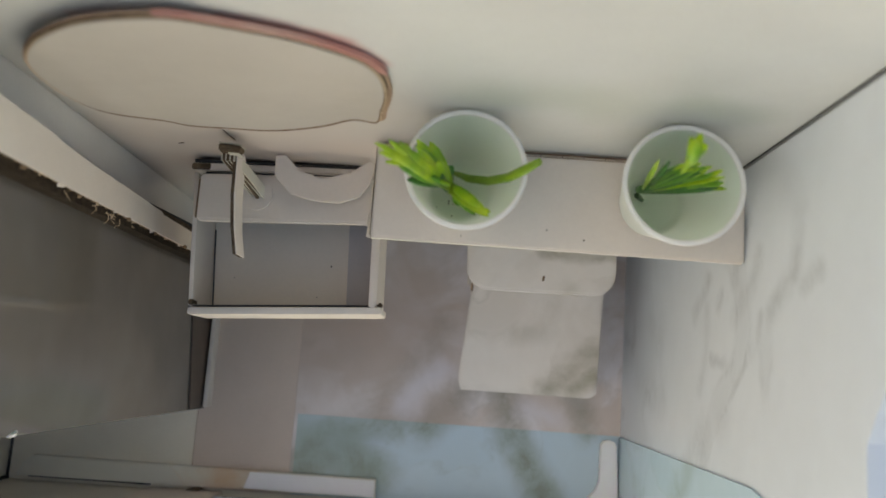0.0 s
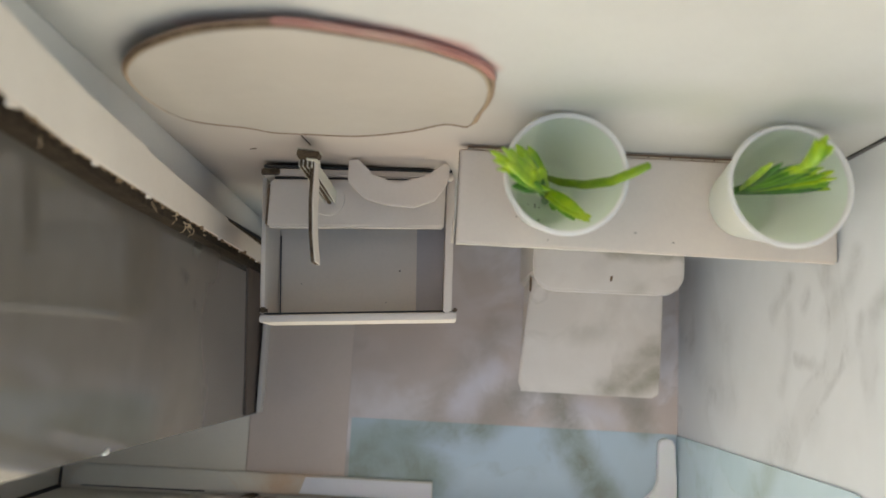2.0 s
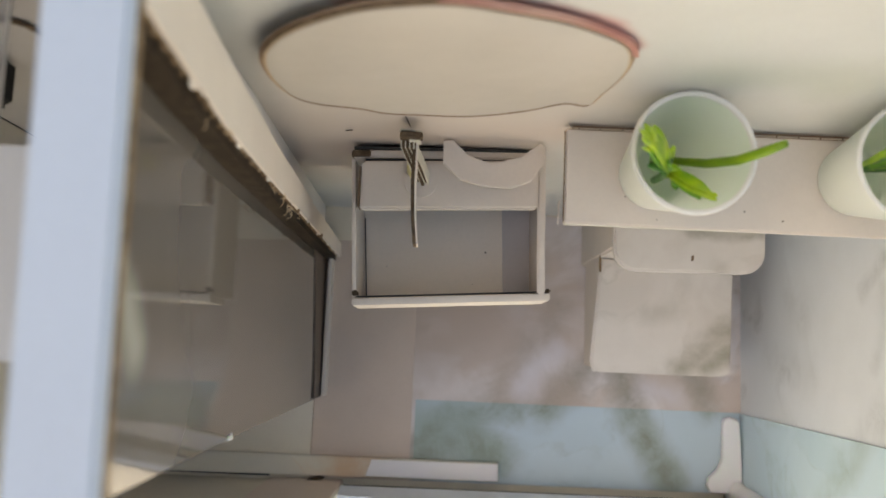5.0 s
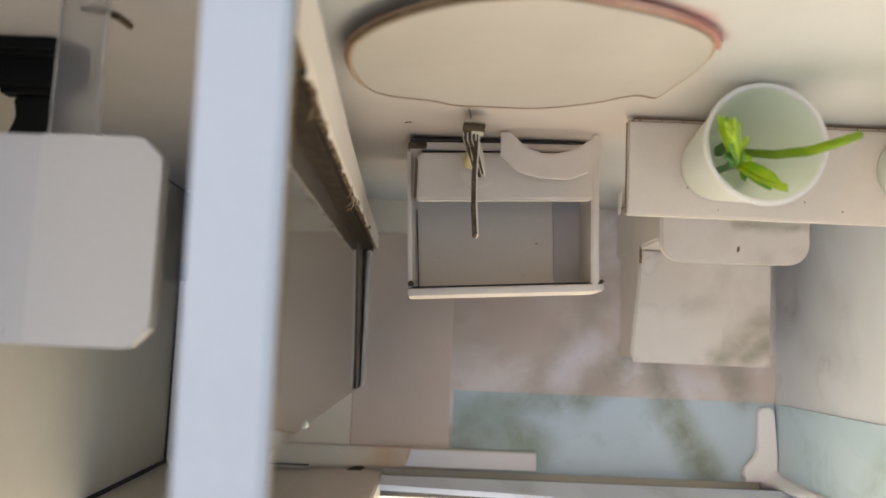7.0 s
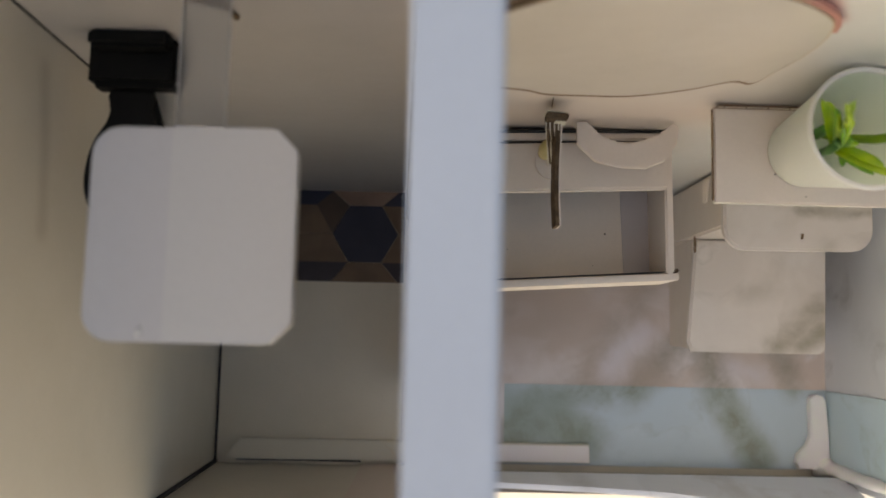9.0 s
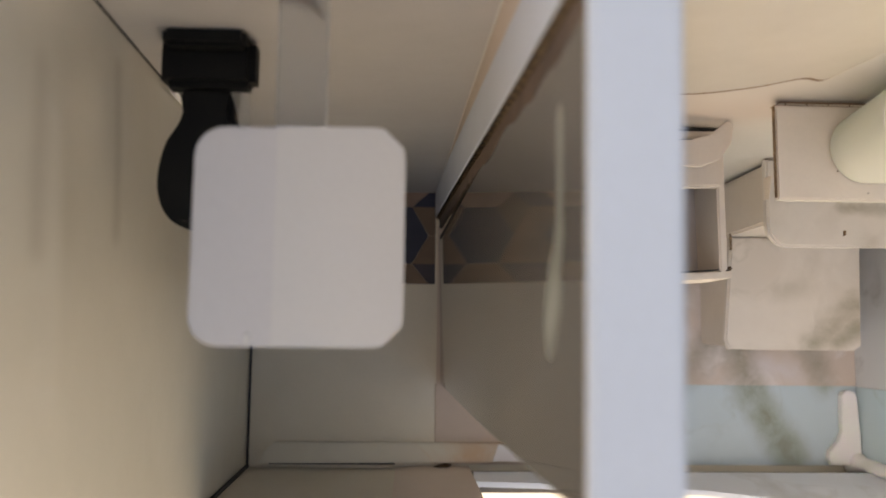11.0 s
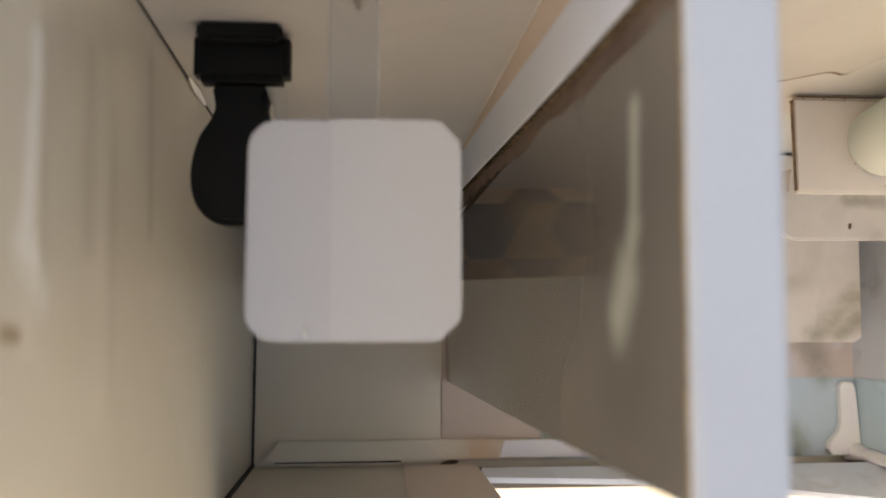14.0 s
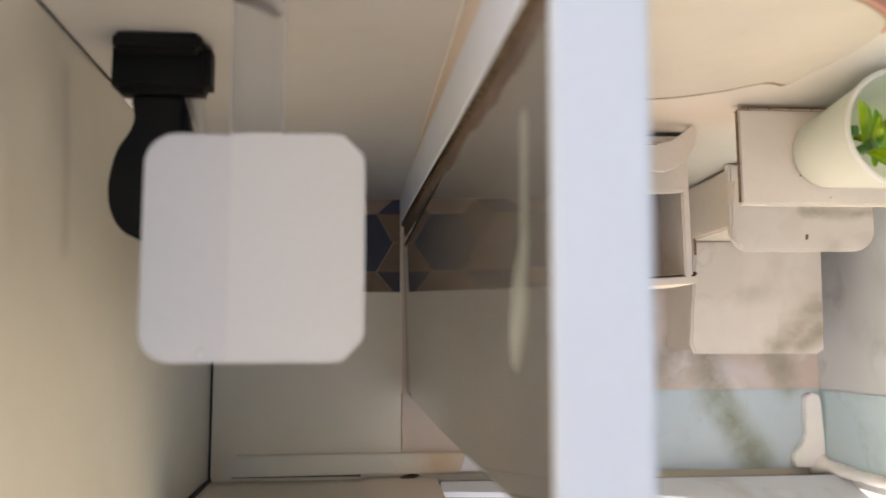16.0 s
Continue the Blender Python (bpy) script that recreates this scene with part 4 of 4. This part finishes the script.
def cup(base, rim):
    c = thing("plant_cup", base[0], base[1], base[2], "small white plastic cup with a green plastic sprig on the shelf", "cup", "cups on the shelf")
    z0, z1 = base[2], rim[2]
    bm = bmesh.new()
    lathe(bm, [(0.053, z0), (0.057, z0 + 0.001), (0.060, z0 + 0.006), (0.0895, z1 - 0.009)], base, rim, 64)
    part("shell", bm, CUP, c, smooth=True)
    bm = bmesh.new()
    lathe(bm, [(0.0, z0 + 0.0015), (0.0535, z0 + 0.0015), (0.0540, z0 + 0.005), (0.0, z0 + 0.005)], base, rim, 64)
    part("bottom", bm, CUP_INSIDE_BOUNCE, c)
    bm = bmesh.new()
    lathe(bm, [(0.0866, z1 - 0.009), (0.0600, z0 + 0.028), (0.0560, z0 + 0.014), (0.0490, z0 + 0.0065), (0.0380, z0 + 0.0052), (0.0, z0 + 0.0052)], base, rim, 64)
    part("lining", bm, CUP_INSIDE_BOUNCE, c, "inside tinted pale green for light bounced off the sprig", smooth=True)
    bm = bmesh.new()
    lathe(bm, [(0.0850, z1 - 0.010), (0.0905, z1 - 0.010), (0.0925, z1 - 0.005), (0.0905, z1), (0.0860, z1), (0.0842, z1 - 0.004), (0.0850, z1 - 0.010)], base, rim, 64)
    part("rim", bm, CUP, c, "rolled white rim", smooth=True)
    return c


cup((0.047, 0.311, 0.961), (0.053, 0.301, 1.170))
cup((0.384, 0.315, 0.961), (0.379, 0.299, 1.172))

bm = bmesh.new()
box(bm, -0.102, 0.215, 0.2218, 0.2232, 0.9465, 0.9535, 0)
part("raw_edge", bm, CREAM, shelf, "cream cut cardboard edge")
for y, dz in ((0.228, 0.0), (0.246, 0.006)):
    bm = bmesh.new()
    hexa(bm, [(-0.1075, y, 0.915), (-0.1060, y, 0.915), (-0.1060, y + 0.022, 0.915), (-0.1075, y + 0.018, 0.915)],
         [(-0.1120, y - 0.003, 0.945 + dz), (-0.1105, y - 0.003, 0.945 + dz), (-0.1085, y + 0.018, 0.948 + dz), (-0.1100, y + 0.014, 0.948 + dz)])
    part("torn_layer", bm, WHITE, shelf, "thin torn white paper flap")
rng = random.Random(21)
for k in range(6):
    bm = bmesh.new()
    x, y, r = rng.uniform(-0.09, 0.52), rng.uniform(0.235, 0.33), rng.uniform(0.0008, 0.0018)
    bmesh.ops.create_icosphere(bm, subdivisions=1, radius=r, matrix=Matrix.Translation((x, y, 0.9605)))
    part("speck", bm, UMBER, shelf, "dark speck of dirt")

# plastic sprigs
def leaf(pts, widths, mat, parent, flat=0.35, name="leaf"):
    bm = bmesh.new()
    tube(bm, pts, widths, 10, flat)
    part(name, bm, mat, parent, smooth=True)


sprig = thing("plastic_sprig", 0.02, 0.30, 0.975, "bright green plastic sprig with a long stem, leaning in its cup", "plastic plant", "sprigs in the cups")
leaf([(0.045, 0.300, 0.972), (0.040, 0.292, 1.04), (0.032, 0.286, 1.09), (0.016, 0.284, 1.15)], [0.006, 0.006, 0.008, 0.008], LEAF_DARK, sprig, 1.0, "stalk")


def blade(root, tip, width, mat, parent, lift=0.006, flat=0.3):
    """A broad pointed blade, widest past its middle."""
    a, t = Vector(root), Vector(tip)
    up = Vector((0, 0, lift))
    leaf([a, a.lerp(t, 0.25) + up * 0.7, a.lerp(t, 0.5) + up, a.lerp(t, 0.75) + up, a.lerp(t, 0.92) + up * 0.4, t],
         [width * 0.55, width * 0.85, width, width * 0.85, width * 0.45, 0.0008], mat, parent, flat)


J = Vector((0.030, 0.284, 1.105))
blade(J, (-0.023, 0.338, 1.178), 0.0105, LEAF, sprig)
blade(J + Vector((0.002, 0.002, 0.004)), (-0.004, 0.342, 1.158), 0.0100, LEAF, sprig)
blade((0.030, 0.284, 1.115), (-0.046, 0.281, 1.300), 0.0125, LEAF, sprig, 0.008, 0.4)
blade((0.018, 0.285, 1.145), (-0.030, 0.292, 1.270), 0.0110, LEAF, sprig, 0.008, 0.4)
blade((0.020, 0.280, 1.140), (-0.040, 0.272, 1.270), 0.0090, LEAF_MID, sprig, 0.004, 0.4)
for tip, w in (((-0.068, 0.284, 1.335), 0.0060), ((-0.063, 0.275, 1.325), 0.0060), ((-0.052, 0.293, 1.322), 0.0055), ((-0.056, 0.269, 1.300), 0.0045), ((-0.040, 0.301, 1.290), 0.0042), ((-0.034, 0.306, 1.265), 0.0040)):
    blade((-0.014, 0.284, 1.225), tip, w, LEAF, sprig, 0.004, 0.45)
for tip, w, mat in (((-0.030, 0.300, 1.235), 0.0095, LEAF), ((-0.014, 0.318, 1.200), 0.0095, LEAF_MID), ((-0.034, 0.279, 1.245), 0.0085, LEAF), ((-0.020, 0.308, 1.250), 0.0070, LEAF), ((0.010, 0.300, 1.200), 0.0105, LEAF), ((-0.002, 0.290, 1.215), 0.0105, LEAF), ((0.020, 0.272, 1.190), 0.0095, LEAF), ((0.004, 0.274, 1.205), 0.0090, LEAF_MID)):
    blade(J + Vector((-0.004, 0.002, 0.012)), tip, w, mat, sprig, 0.008, 0.4)
blade((0.014, 0.278, 1.15), (-0.030, 0.264, 1.225), 0.0080, LEAF_DARK, sprig)
blade(J, (0.092, 0.235, 1.148), 0.0105, LEAF, sprig, 0.005, 0.45)
blade(J + Vector((0.002, 0.004, 0.008)), (0.078, 0.246, 1.156), 0.0085, LEAF, sprig, 0.005, 0.45)
blade(J + Vector((0.004, -0.004, 0.0)), (0.072, 0.238, 1.138), 0.0080, LEAF_MID, sprig, 0.003, 0.5)
for f, side in ((0.45, 0.006), (0.62, -0.006), (0.78, 0.005)):
    a = J.lerp(Vector((0.092, 0.235, 1.148)), f)
    blade(a, a + Vector((0.016, side - 0.008, 0.006)), 0.0042, LEAF, sprig, 0.003, 0.5)
blade((0.038, 0.276, 1.11), (0.046, 0.258, 1.10), 0.0065, LEAF_MID, sprig, 0.002, 0.5)
bm = bmesh.new()
lathe(bm, [(0.0, 1.150), (0.009, 1.150), (0.010, 1.172), (0.0065, 1.174), (0.0055, 1.162), (0.0, 1.160)], (0.016, 0.286, 1.150), (0.010, 0.287, 1.174), 14)
part("socket", bm, LEAF_DARK, sprig, "hollow dark green socket", smooth=True)
leaf([(0.036, 0.331, 1.02), (0.060, 0.314, 1.055), (0.090, 0.299, 1.11), (0.118, 0.293, 1.165), (0.140, 0.296, 1.212), (0.155, 0.300, 1.240)], [0.004, 0.0068, 0.0076, 0.0076, 0.0074, 0.0055], STEM, sprig, 0.8, "long_stem")
bm = bmesh.new()
box(bm, 0.022, 0.035, 0.312, 0.327, 1.03, 1.085, 0.002)
part("stub", bm, LEAF_DARK, sprig, "dark green cut stub")
rng = random.Random(5)
for k in range(7):
    bm = bmesh.new()
    bmesh.ops.create_icosphere(bm, subdivisions=1, radius=rng.uniform(0.0009, 0.0018), matrix=Matrix.Translation((0.010 + rng.uniform(-0.012, 0.03), 0.276 + rng.uniform(-0.012, 0.02), 0.9672)))
    part("crumb", bm, UMBER, sprig, "dark crumb of dirt")

sprig = thing("plastic_sprig", 0.35, 0.315, 0.975, "green plastic fern sprig with yellowish tips inside its cup", "plastic plant", "sprigs in the cups")
leaf([(0.362, 0.318, 0.972), (0.345, 0.316, 1.01), (0.338, 0.316, 1.05), (0.350, 0.315, 1.09)], [0.004, 0.005, 0.006, 0.006], LEAF_DARK, sprig, 1.0, "stalk")
B = Vector((0.338, 0.315, 1.045))
rng = random.Random(12)
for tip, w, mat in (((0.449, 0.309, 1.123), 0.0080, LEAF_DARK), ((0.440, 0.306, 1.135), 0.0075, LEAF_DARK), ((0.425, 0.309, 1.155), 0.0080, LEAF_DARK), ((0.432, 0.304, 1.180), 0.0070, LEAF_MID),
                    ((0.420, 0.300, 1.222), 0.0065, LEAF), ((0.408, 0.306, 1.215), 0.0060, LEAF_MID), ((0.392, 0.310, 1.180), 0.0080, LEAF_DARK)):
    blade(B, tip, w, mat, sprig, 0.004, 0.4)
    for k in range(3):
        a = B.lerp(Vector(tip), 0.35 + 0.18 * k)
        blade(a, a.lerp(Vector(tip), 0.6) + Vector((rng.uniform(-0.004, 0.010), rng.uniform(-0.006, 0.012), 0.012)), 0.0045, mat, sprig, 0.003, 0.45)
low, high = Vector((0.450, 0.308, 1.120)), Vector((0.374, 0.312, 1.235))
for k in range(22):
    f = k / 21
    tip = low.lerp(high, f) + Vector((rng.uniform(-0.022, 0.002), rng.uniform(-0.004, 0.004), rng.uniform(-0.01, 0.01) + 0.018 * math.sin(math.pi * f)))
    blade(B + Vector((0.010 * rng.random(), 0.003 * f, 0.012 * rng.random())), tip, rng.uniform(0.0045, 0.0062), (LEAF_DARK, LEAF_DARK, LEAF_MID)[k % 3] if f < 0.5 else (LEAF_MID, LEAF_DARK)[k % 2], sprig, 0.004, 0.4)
    if k % 2:
        a = B.lerp(tip, 0.82)
        blade(a, tip + Vector((0.006, rng.uniform(-0.004, 0.004), 0.006)), 0.0038, LEAF, sprig, 0.002, 0.5)
blade((0.340, 0.314, 1.07), (0.318, 0.309, 1.256), 0.0060, LEAF, sprig, 0.004, 0.5)
blade((0.348, 0.314, 1.09), (0.336, 0.312, 1.245), 0.0055, LEAF_DARK, sprig, 0.004, 0.5)
for tip, w, mat in (((0.405, 0.311, 1.175), 0.0110, LEAF_DARK), ((0.388, 0.313, 1.210), 0.0100, LEAF_MID), ((0.372, 0.312, 1.240), 0.0085, LEAF_MID), ((0.412, 0.306, 1.150), 0.0100, LEAF_DARK), ((0.395, 0.318, 1.190), 0.0070, LEAF_MID)):
    blade(B + Vector((0.004, 0.002, 0.004)), tip, w, mat, sprig, 0.004, 0.4)
leaf([(0.366, 0.311, 1.19), (0.361, 0.307, 1.23), (0.354, 0.303, 1.27), (0.349, 0.303, 1.31), (0.344, 0.304, 1.335), (0.340, 0.305, 1.352)], [0.003, 0.004, 0.006, 0.013, 0.015, 0.009], LEAF, sprig, 0.7)
for dx, dz in ((0.012, -0.004), (-0.010, 0.004), (0.004, 0.010)):
    blade((0.350, 0.304, 1.295), (0.342 + dx, 0.310 + dz, 1.352), 0.0075, LEAF, sprig, 0.003, 0.5)

# toilet
toilet = thing("toilet", 0.25, 0.12, 0.0, "white cardboard toilet with a square marble-print lid", "toilet")
bm = bmesh.new()
hexa(bm, [(0.105, -0.025, 0.004), (0.40, -0.025, 0.004), (0.40, 0.30, 0.004), (0.105, 0.30, 0.004)],
     [(0.098, -0.030, 0.225), (0.412, -0.028, 0.225), (0.412, 0.30, 0.225), (0.098, 0.30, 0.225)], 0.004)
part("bowl", bm, WHITE, toilet)
bm = bmesh.new()
prism(bm, [(0.087, -0.037), (0.414, -0.038), (0.432, -0.025), (0.440, 0.25), (0.100, 0.25), (0.078, -0.012)], "z", 0.228, 0.25, 0.005)
part("lid", bm, SEAT_MARBLE, toilet, "square lid covered in marble-print paper")
bm = bmesh.new()
box(bm, 0.096, 0.101, 0.215, 0.262, 0.2495, 0.256, 0.001)
part("raw_edge", bm, BROWN, toilet, "brown raw cardboard edge")
bm = bmesh.new()
out = [(0.076, 0.392)] + [(0.126 + 0.05 * math.cos(a), 0.244 + 0.05 * math.sin(a)) for a in [math.pi + k * math.pi / 12 for k in range(7)]] \
    + [(0.365 + 0.05 * math.cos(a), 0.246 + 0.05 * math.sin(a)) for a in [1.5 * math.pi + k * math.pi / 12 for k in range(7)]] + [(0.415, 0.392)]
prism(bm, out, "z", 0.495, 0.52, 0.005)
part("tank_lid", bm, SEAT_MARBLE, toilet, "white tank lid with rounded front corners")
bm = bmesh.new()
box(bm, 0.092, 0.400, 0.252, 0.392, 0.004, 0.495, 0.006)
part("tank", bm, WHITE, toilet, "white tank under its lid")
bm = bmesh.new()
prism(bm, [(0.248, 0.220), (0.253, 0.222), (0.254, 0.233), (0.249, 0.232)], "z", 0.52, 0.523)
part("mark", bm, BROWN, toilet, "small dark mark")

# white filler piece at the corner
filler = thing("filler_strip", 0.51, -0.25, 0.0, "white torn filler strip along the floor corner", "filler")
bm = bmesh.new()
prism(bm, [(0.490, -0.165), (0.497, -0.155), (0.512, -0.151), (0.527, -0.155), (0.535, -0.168), (0.541, -0.27), (0.543, -0.356), (0.456, -0.356), (0.448, -0.338), (0.452, -0.318), (0.478, -0.292), (0.489, -0.265)], "z", 0.008, 0.034, 0.003)
part("strip", bm, GLUE, filler)
bm = bmesh.new()
rng = random.Random(3)
rows, radii, bump = [], [], 0.0
for k in range(60):
    z = 0.012 + 0.0075 * k
    bump = 0.75 * bump + 0.0016 * rng.uniform(-1, 1)
    rows.append((0.537 - 0.014 * math.exp(-k / 5), -0.352 + 0.006 * math.exp(-k / 5) - 0.006 * k / 60, z))
    radii.append(0.020 + 0.016 * math.exp(-k / 4) - 0.00010 * k + bump)
tube(bm, rows, radii, 14, 0.8)
part("torn_edge", bm, GLUE, filler, "torn white edge climbing the corner", smooth=True)

# ---- left room things ----
plate = thing("hanging_plate", -0.84, 0.09, 1.41, "white rounded square card plate on a milky clear plastic arm", "plate")
bm = bmesh.new()
cx, cy, hx, hy, r = -0.842, 0.088, 0.112, 0.117, 0.032
out = []
for sx, sy, a0 in ((1, 1, 0), (-1, 1, 90), (-1, -1, 180), (1, -1, 270)):
    for k in (range(7) if sx < 0 else (0, 1.2, 4.8, 6)):
        a = radians(a0 + 15 * k)
        out.append((cx + sx * (hx - r) + r * math.cos(a), cy + sy * (hy - r) + r * math.sin(a)))
prism(bm, out, "z", 1.415, 1.44, 0.004)
part("card", bm, LILAC, plate)
# Thin overlay that makes the right part of the plate slightly paler.
bm = bmesh.new()
prism(bm, [(-0.866, -0.0285)] + [p for p in out if p[0] > -0.80 and p[1] < 0.088] + [p for p in out if p[0] > -0.80 and p[1] > 0.088] + [(-0.866, 0.2045)], "z", 1.4405, 1.443)
part("paler_part", bm, PALE, plate, "paler right part of the plate")
bm = bmesh.new()
tube(bm, [(-0.893, -0.026, 1.439), (-0.891, -0.018, 1.442), (-0.888, -0.010, 1.440)], [0.001, 0.004, 0.001], 10, 0.4)
part("glue_blob", bm, PALE, plate, "small white glue drop")
for x in (-0.8725, -0.8185):
    bm = bmesh.new()
    box(bm, x - 0.0005, x + 0.0005, 0.17, 0.396, 1.406, 1.4145, 0)
    part("arm_edge", bm, PALE, plate, "bright edge of the clear arm")
bm = bmesh.new()
box(bm, -0.872, -0.819, 0.17, 0.397, 1.405, 1.413, 0.001)
part("arm", bm, CLEAR, plate, "milky clear plastic arm")

bm = bmesh.new()
hexa(bm, [(-0.972, 0.314, 1.198), (-0.946, 0.314, 1.198), (-0.944, 0.255, 1.198), (-0.952, 0.255, 1.198)], [(-0.972, 0.314, 1.200), (-0.946, 0.314, 1.200), (-0.944, 0.255, 1.200), (-0.952, 0.255, 1.200)])
solid("tape_flap", bm, CLEAR, "small torn flap of clear plastic beside the black fitting", "tape")
fitting = thing("black_fitting", -1.005, 0.35, 1.12, "matt black plastic paddle-shaped fitting fixed to the wall", "fitting")
bm = bmesh.new()
box(bm, -1.072, -0.942, 0.324, 0.397, 1.150, 1.195, 0.010)
part("block", bm, BLACK, fitting)
bm = bmesh.new()
half = [(0.034, 0.325), (0.035, 0.295), (0.041, 0.275), (0.055, 0.252), (0.063, 0.225), (0.066, 0.195), (0.062, 0.168), (0.050, 0.145), (0.030, 0.131), (0.0, 0.127)]
out = [(-1.009 + a, b) for a, b in half] + [(-1.009 - a, b) for a, b in half[-2::-1]]
prism(bm, closed_curve(out, 3), "z", 1.135, 1.178, 0.008)
part("paddle", bm, BLACK, fitting, smooth=False)
bm = bmesh.new()
box(bm, -1.062, -0.950, 0.372, 0.397, 1.195, 1.225, 0.006)
part("mount", bm, BLACK, fitting, "black foam mount against the wall")

# floor tiles: hexagons, some cut into three diamonds
NAVY = plastic("navy_tile", (0.022, 0.026, 0.050), (0.035, 0.036, 0.062), 0.5, relief=0.05)
BROWN_TILE = plastic("brown_tile", (0.075, 0.048, 0.034), (0.11, 0.07, 0.05), 0.5, relief=0.05)
CLAY = plastic("clay_tile", (0.30, 0.19, 0.14), (0.38, 0.25, 0.19), 0.5, relief=0.05)
TAN_TILE = plastic("tan_tile", (0.17, 0.105, 0.065), (0.22, 0.14, 0.09), 0.5, relief=0.05)
PLUM = plastic("plum_tile", (0.035, 0.026, 0.036), (0.055, 0.042, 0.05), 0.5, relief=0.05)
SIDE = 0.094


def tile(points, mat):
    pts = [(min(max(px, -1.158), -0.652), min(max(py, 0.135), 0.395)) for px, py in points]
    clean = [p for k, p in enumerate(pts) if (Vector(p) - Vector(pts[k - 1])).length > 1e-3]
    if len(clean) < 3 or max(p[1] for p in clean) - min(p[1] for p in clean) < 0.012 or max(p[0] for p in clean) - min(p[0] for p in clean) < 0.012:
        return
    bm = bmesh.new()
    prism(bm, clean, "z", 0.0, 0.005)
    part("tile", bm, mat, floor)


for i in range(-3, 2):
    for j in range(-2, 2):
        hx, hy = -0.765 + i * 1.5 * SIDE, 0.272 + (j + (0.5 if i % 2 else 0)) * math.sqrt(3) * SIDE
        v = [(hx + (SIDE - 0.0006) * math.cos(k * math.pi / 3), hy + (SIDE - 0.0006) * math.sin(k * math.pi / 3)) for k in range(6)]
        c = (hx, hy)
        if i % 2 == 0:
            tile(v, NAVY if j == 0 else (CLAY if j > 0 else TAN_TILE))
        elif j % 2 == 0:
            tile([c, v[1], v[2], v[3]], NAVY)
            tile([c, v[5], v[0], v[1]], BROWN_TILE)
            tile([c, v[3], v[4], v[5]], TAN_TILE)
        else:
            tile([v[0], v[1], v[2], v[3]], TAN_TILE)
            tile([v[3], v[4], v[5], v[0]], PLUM)
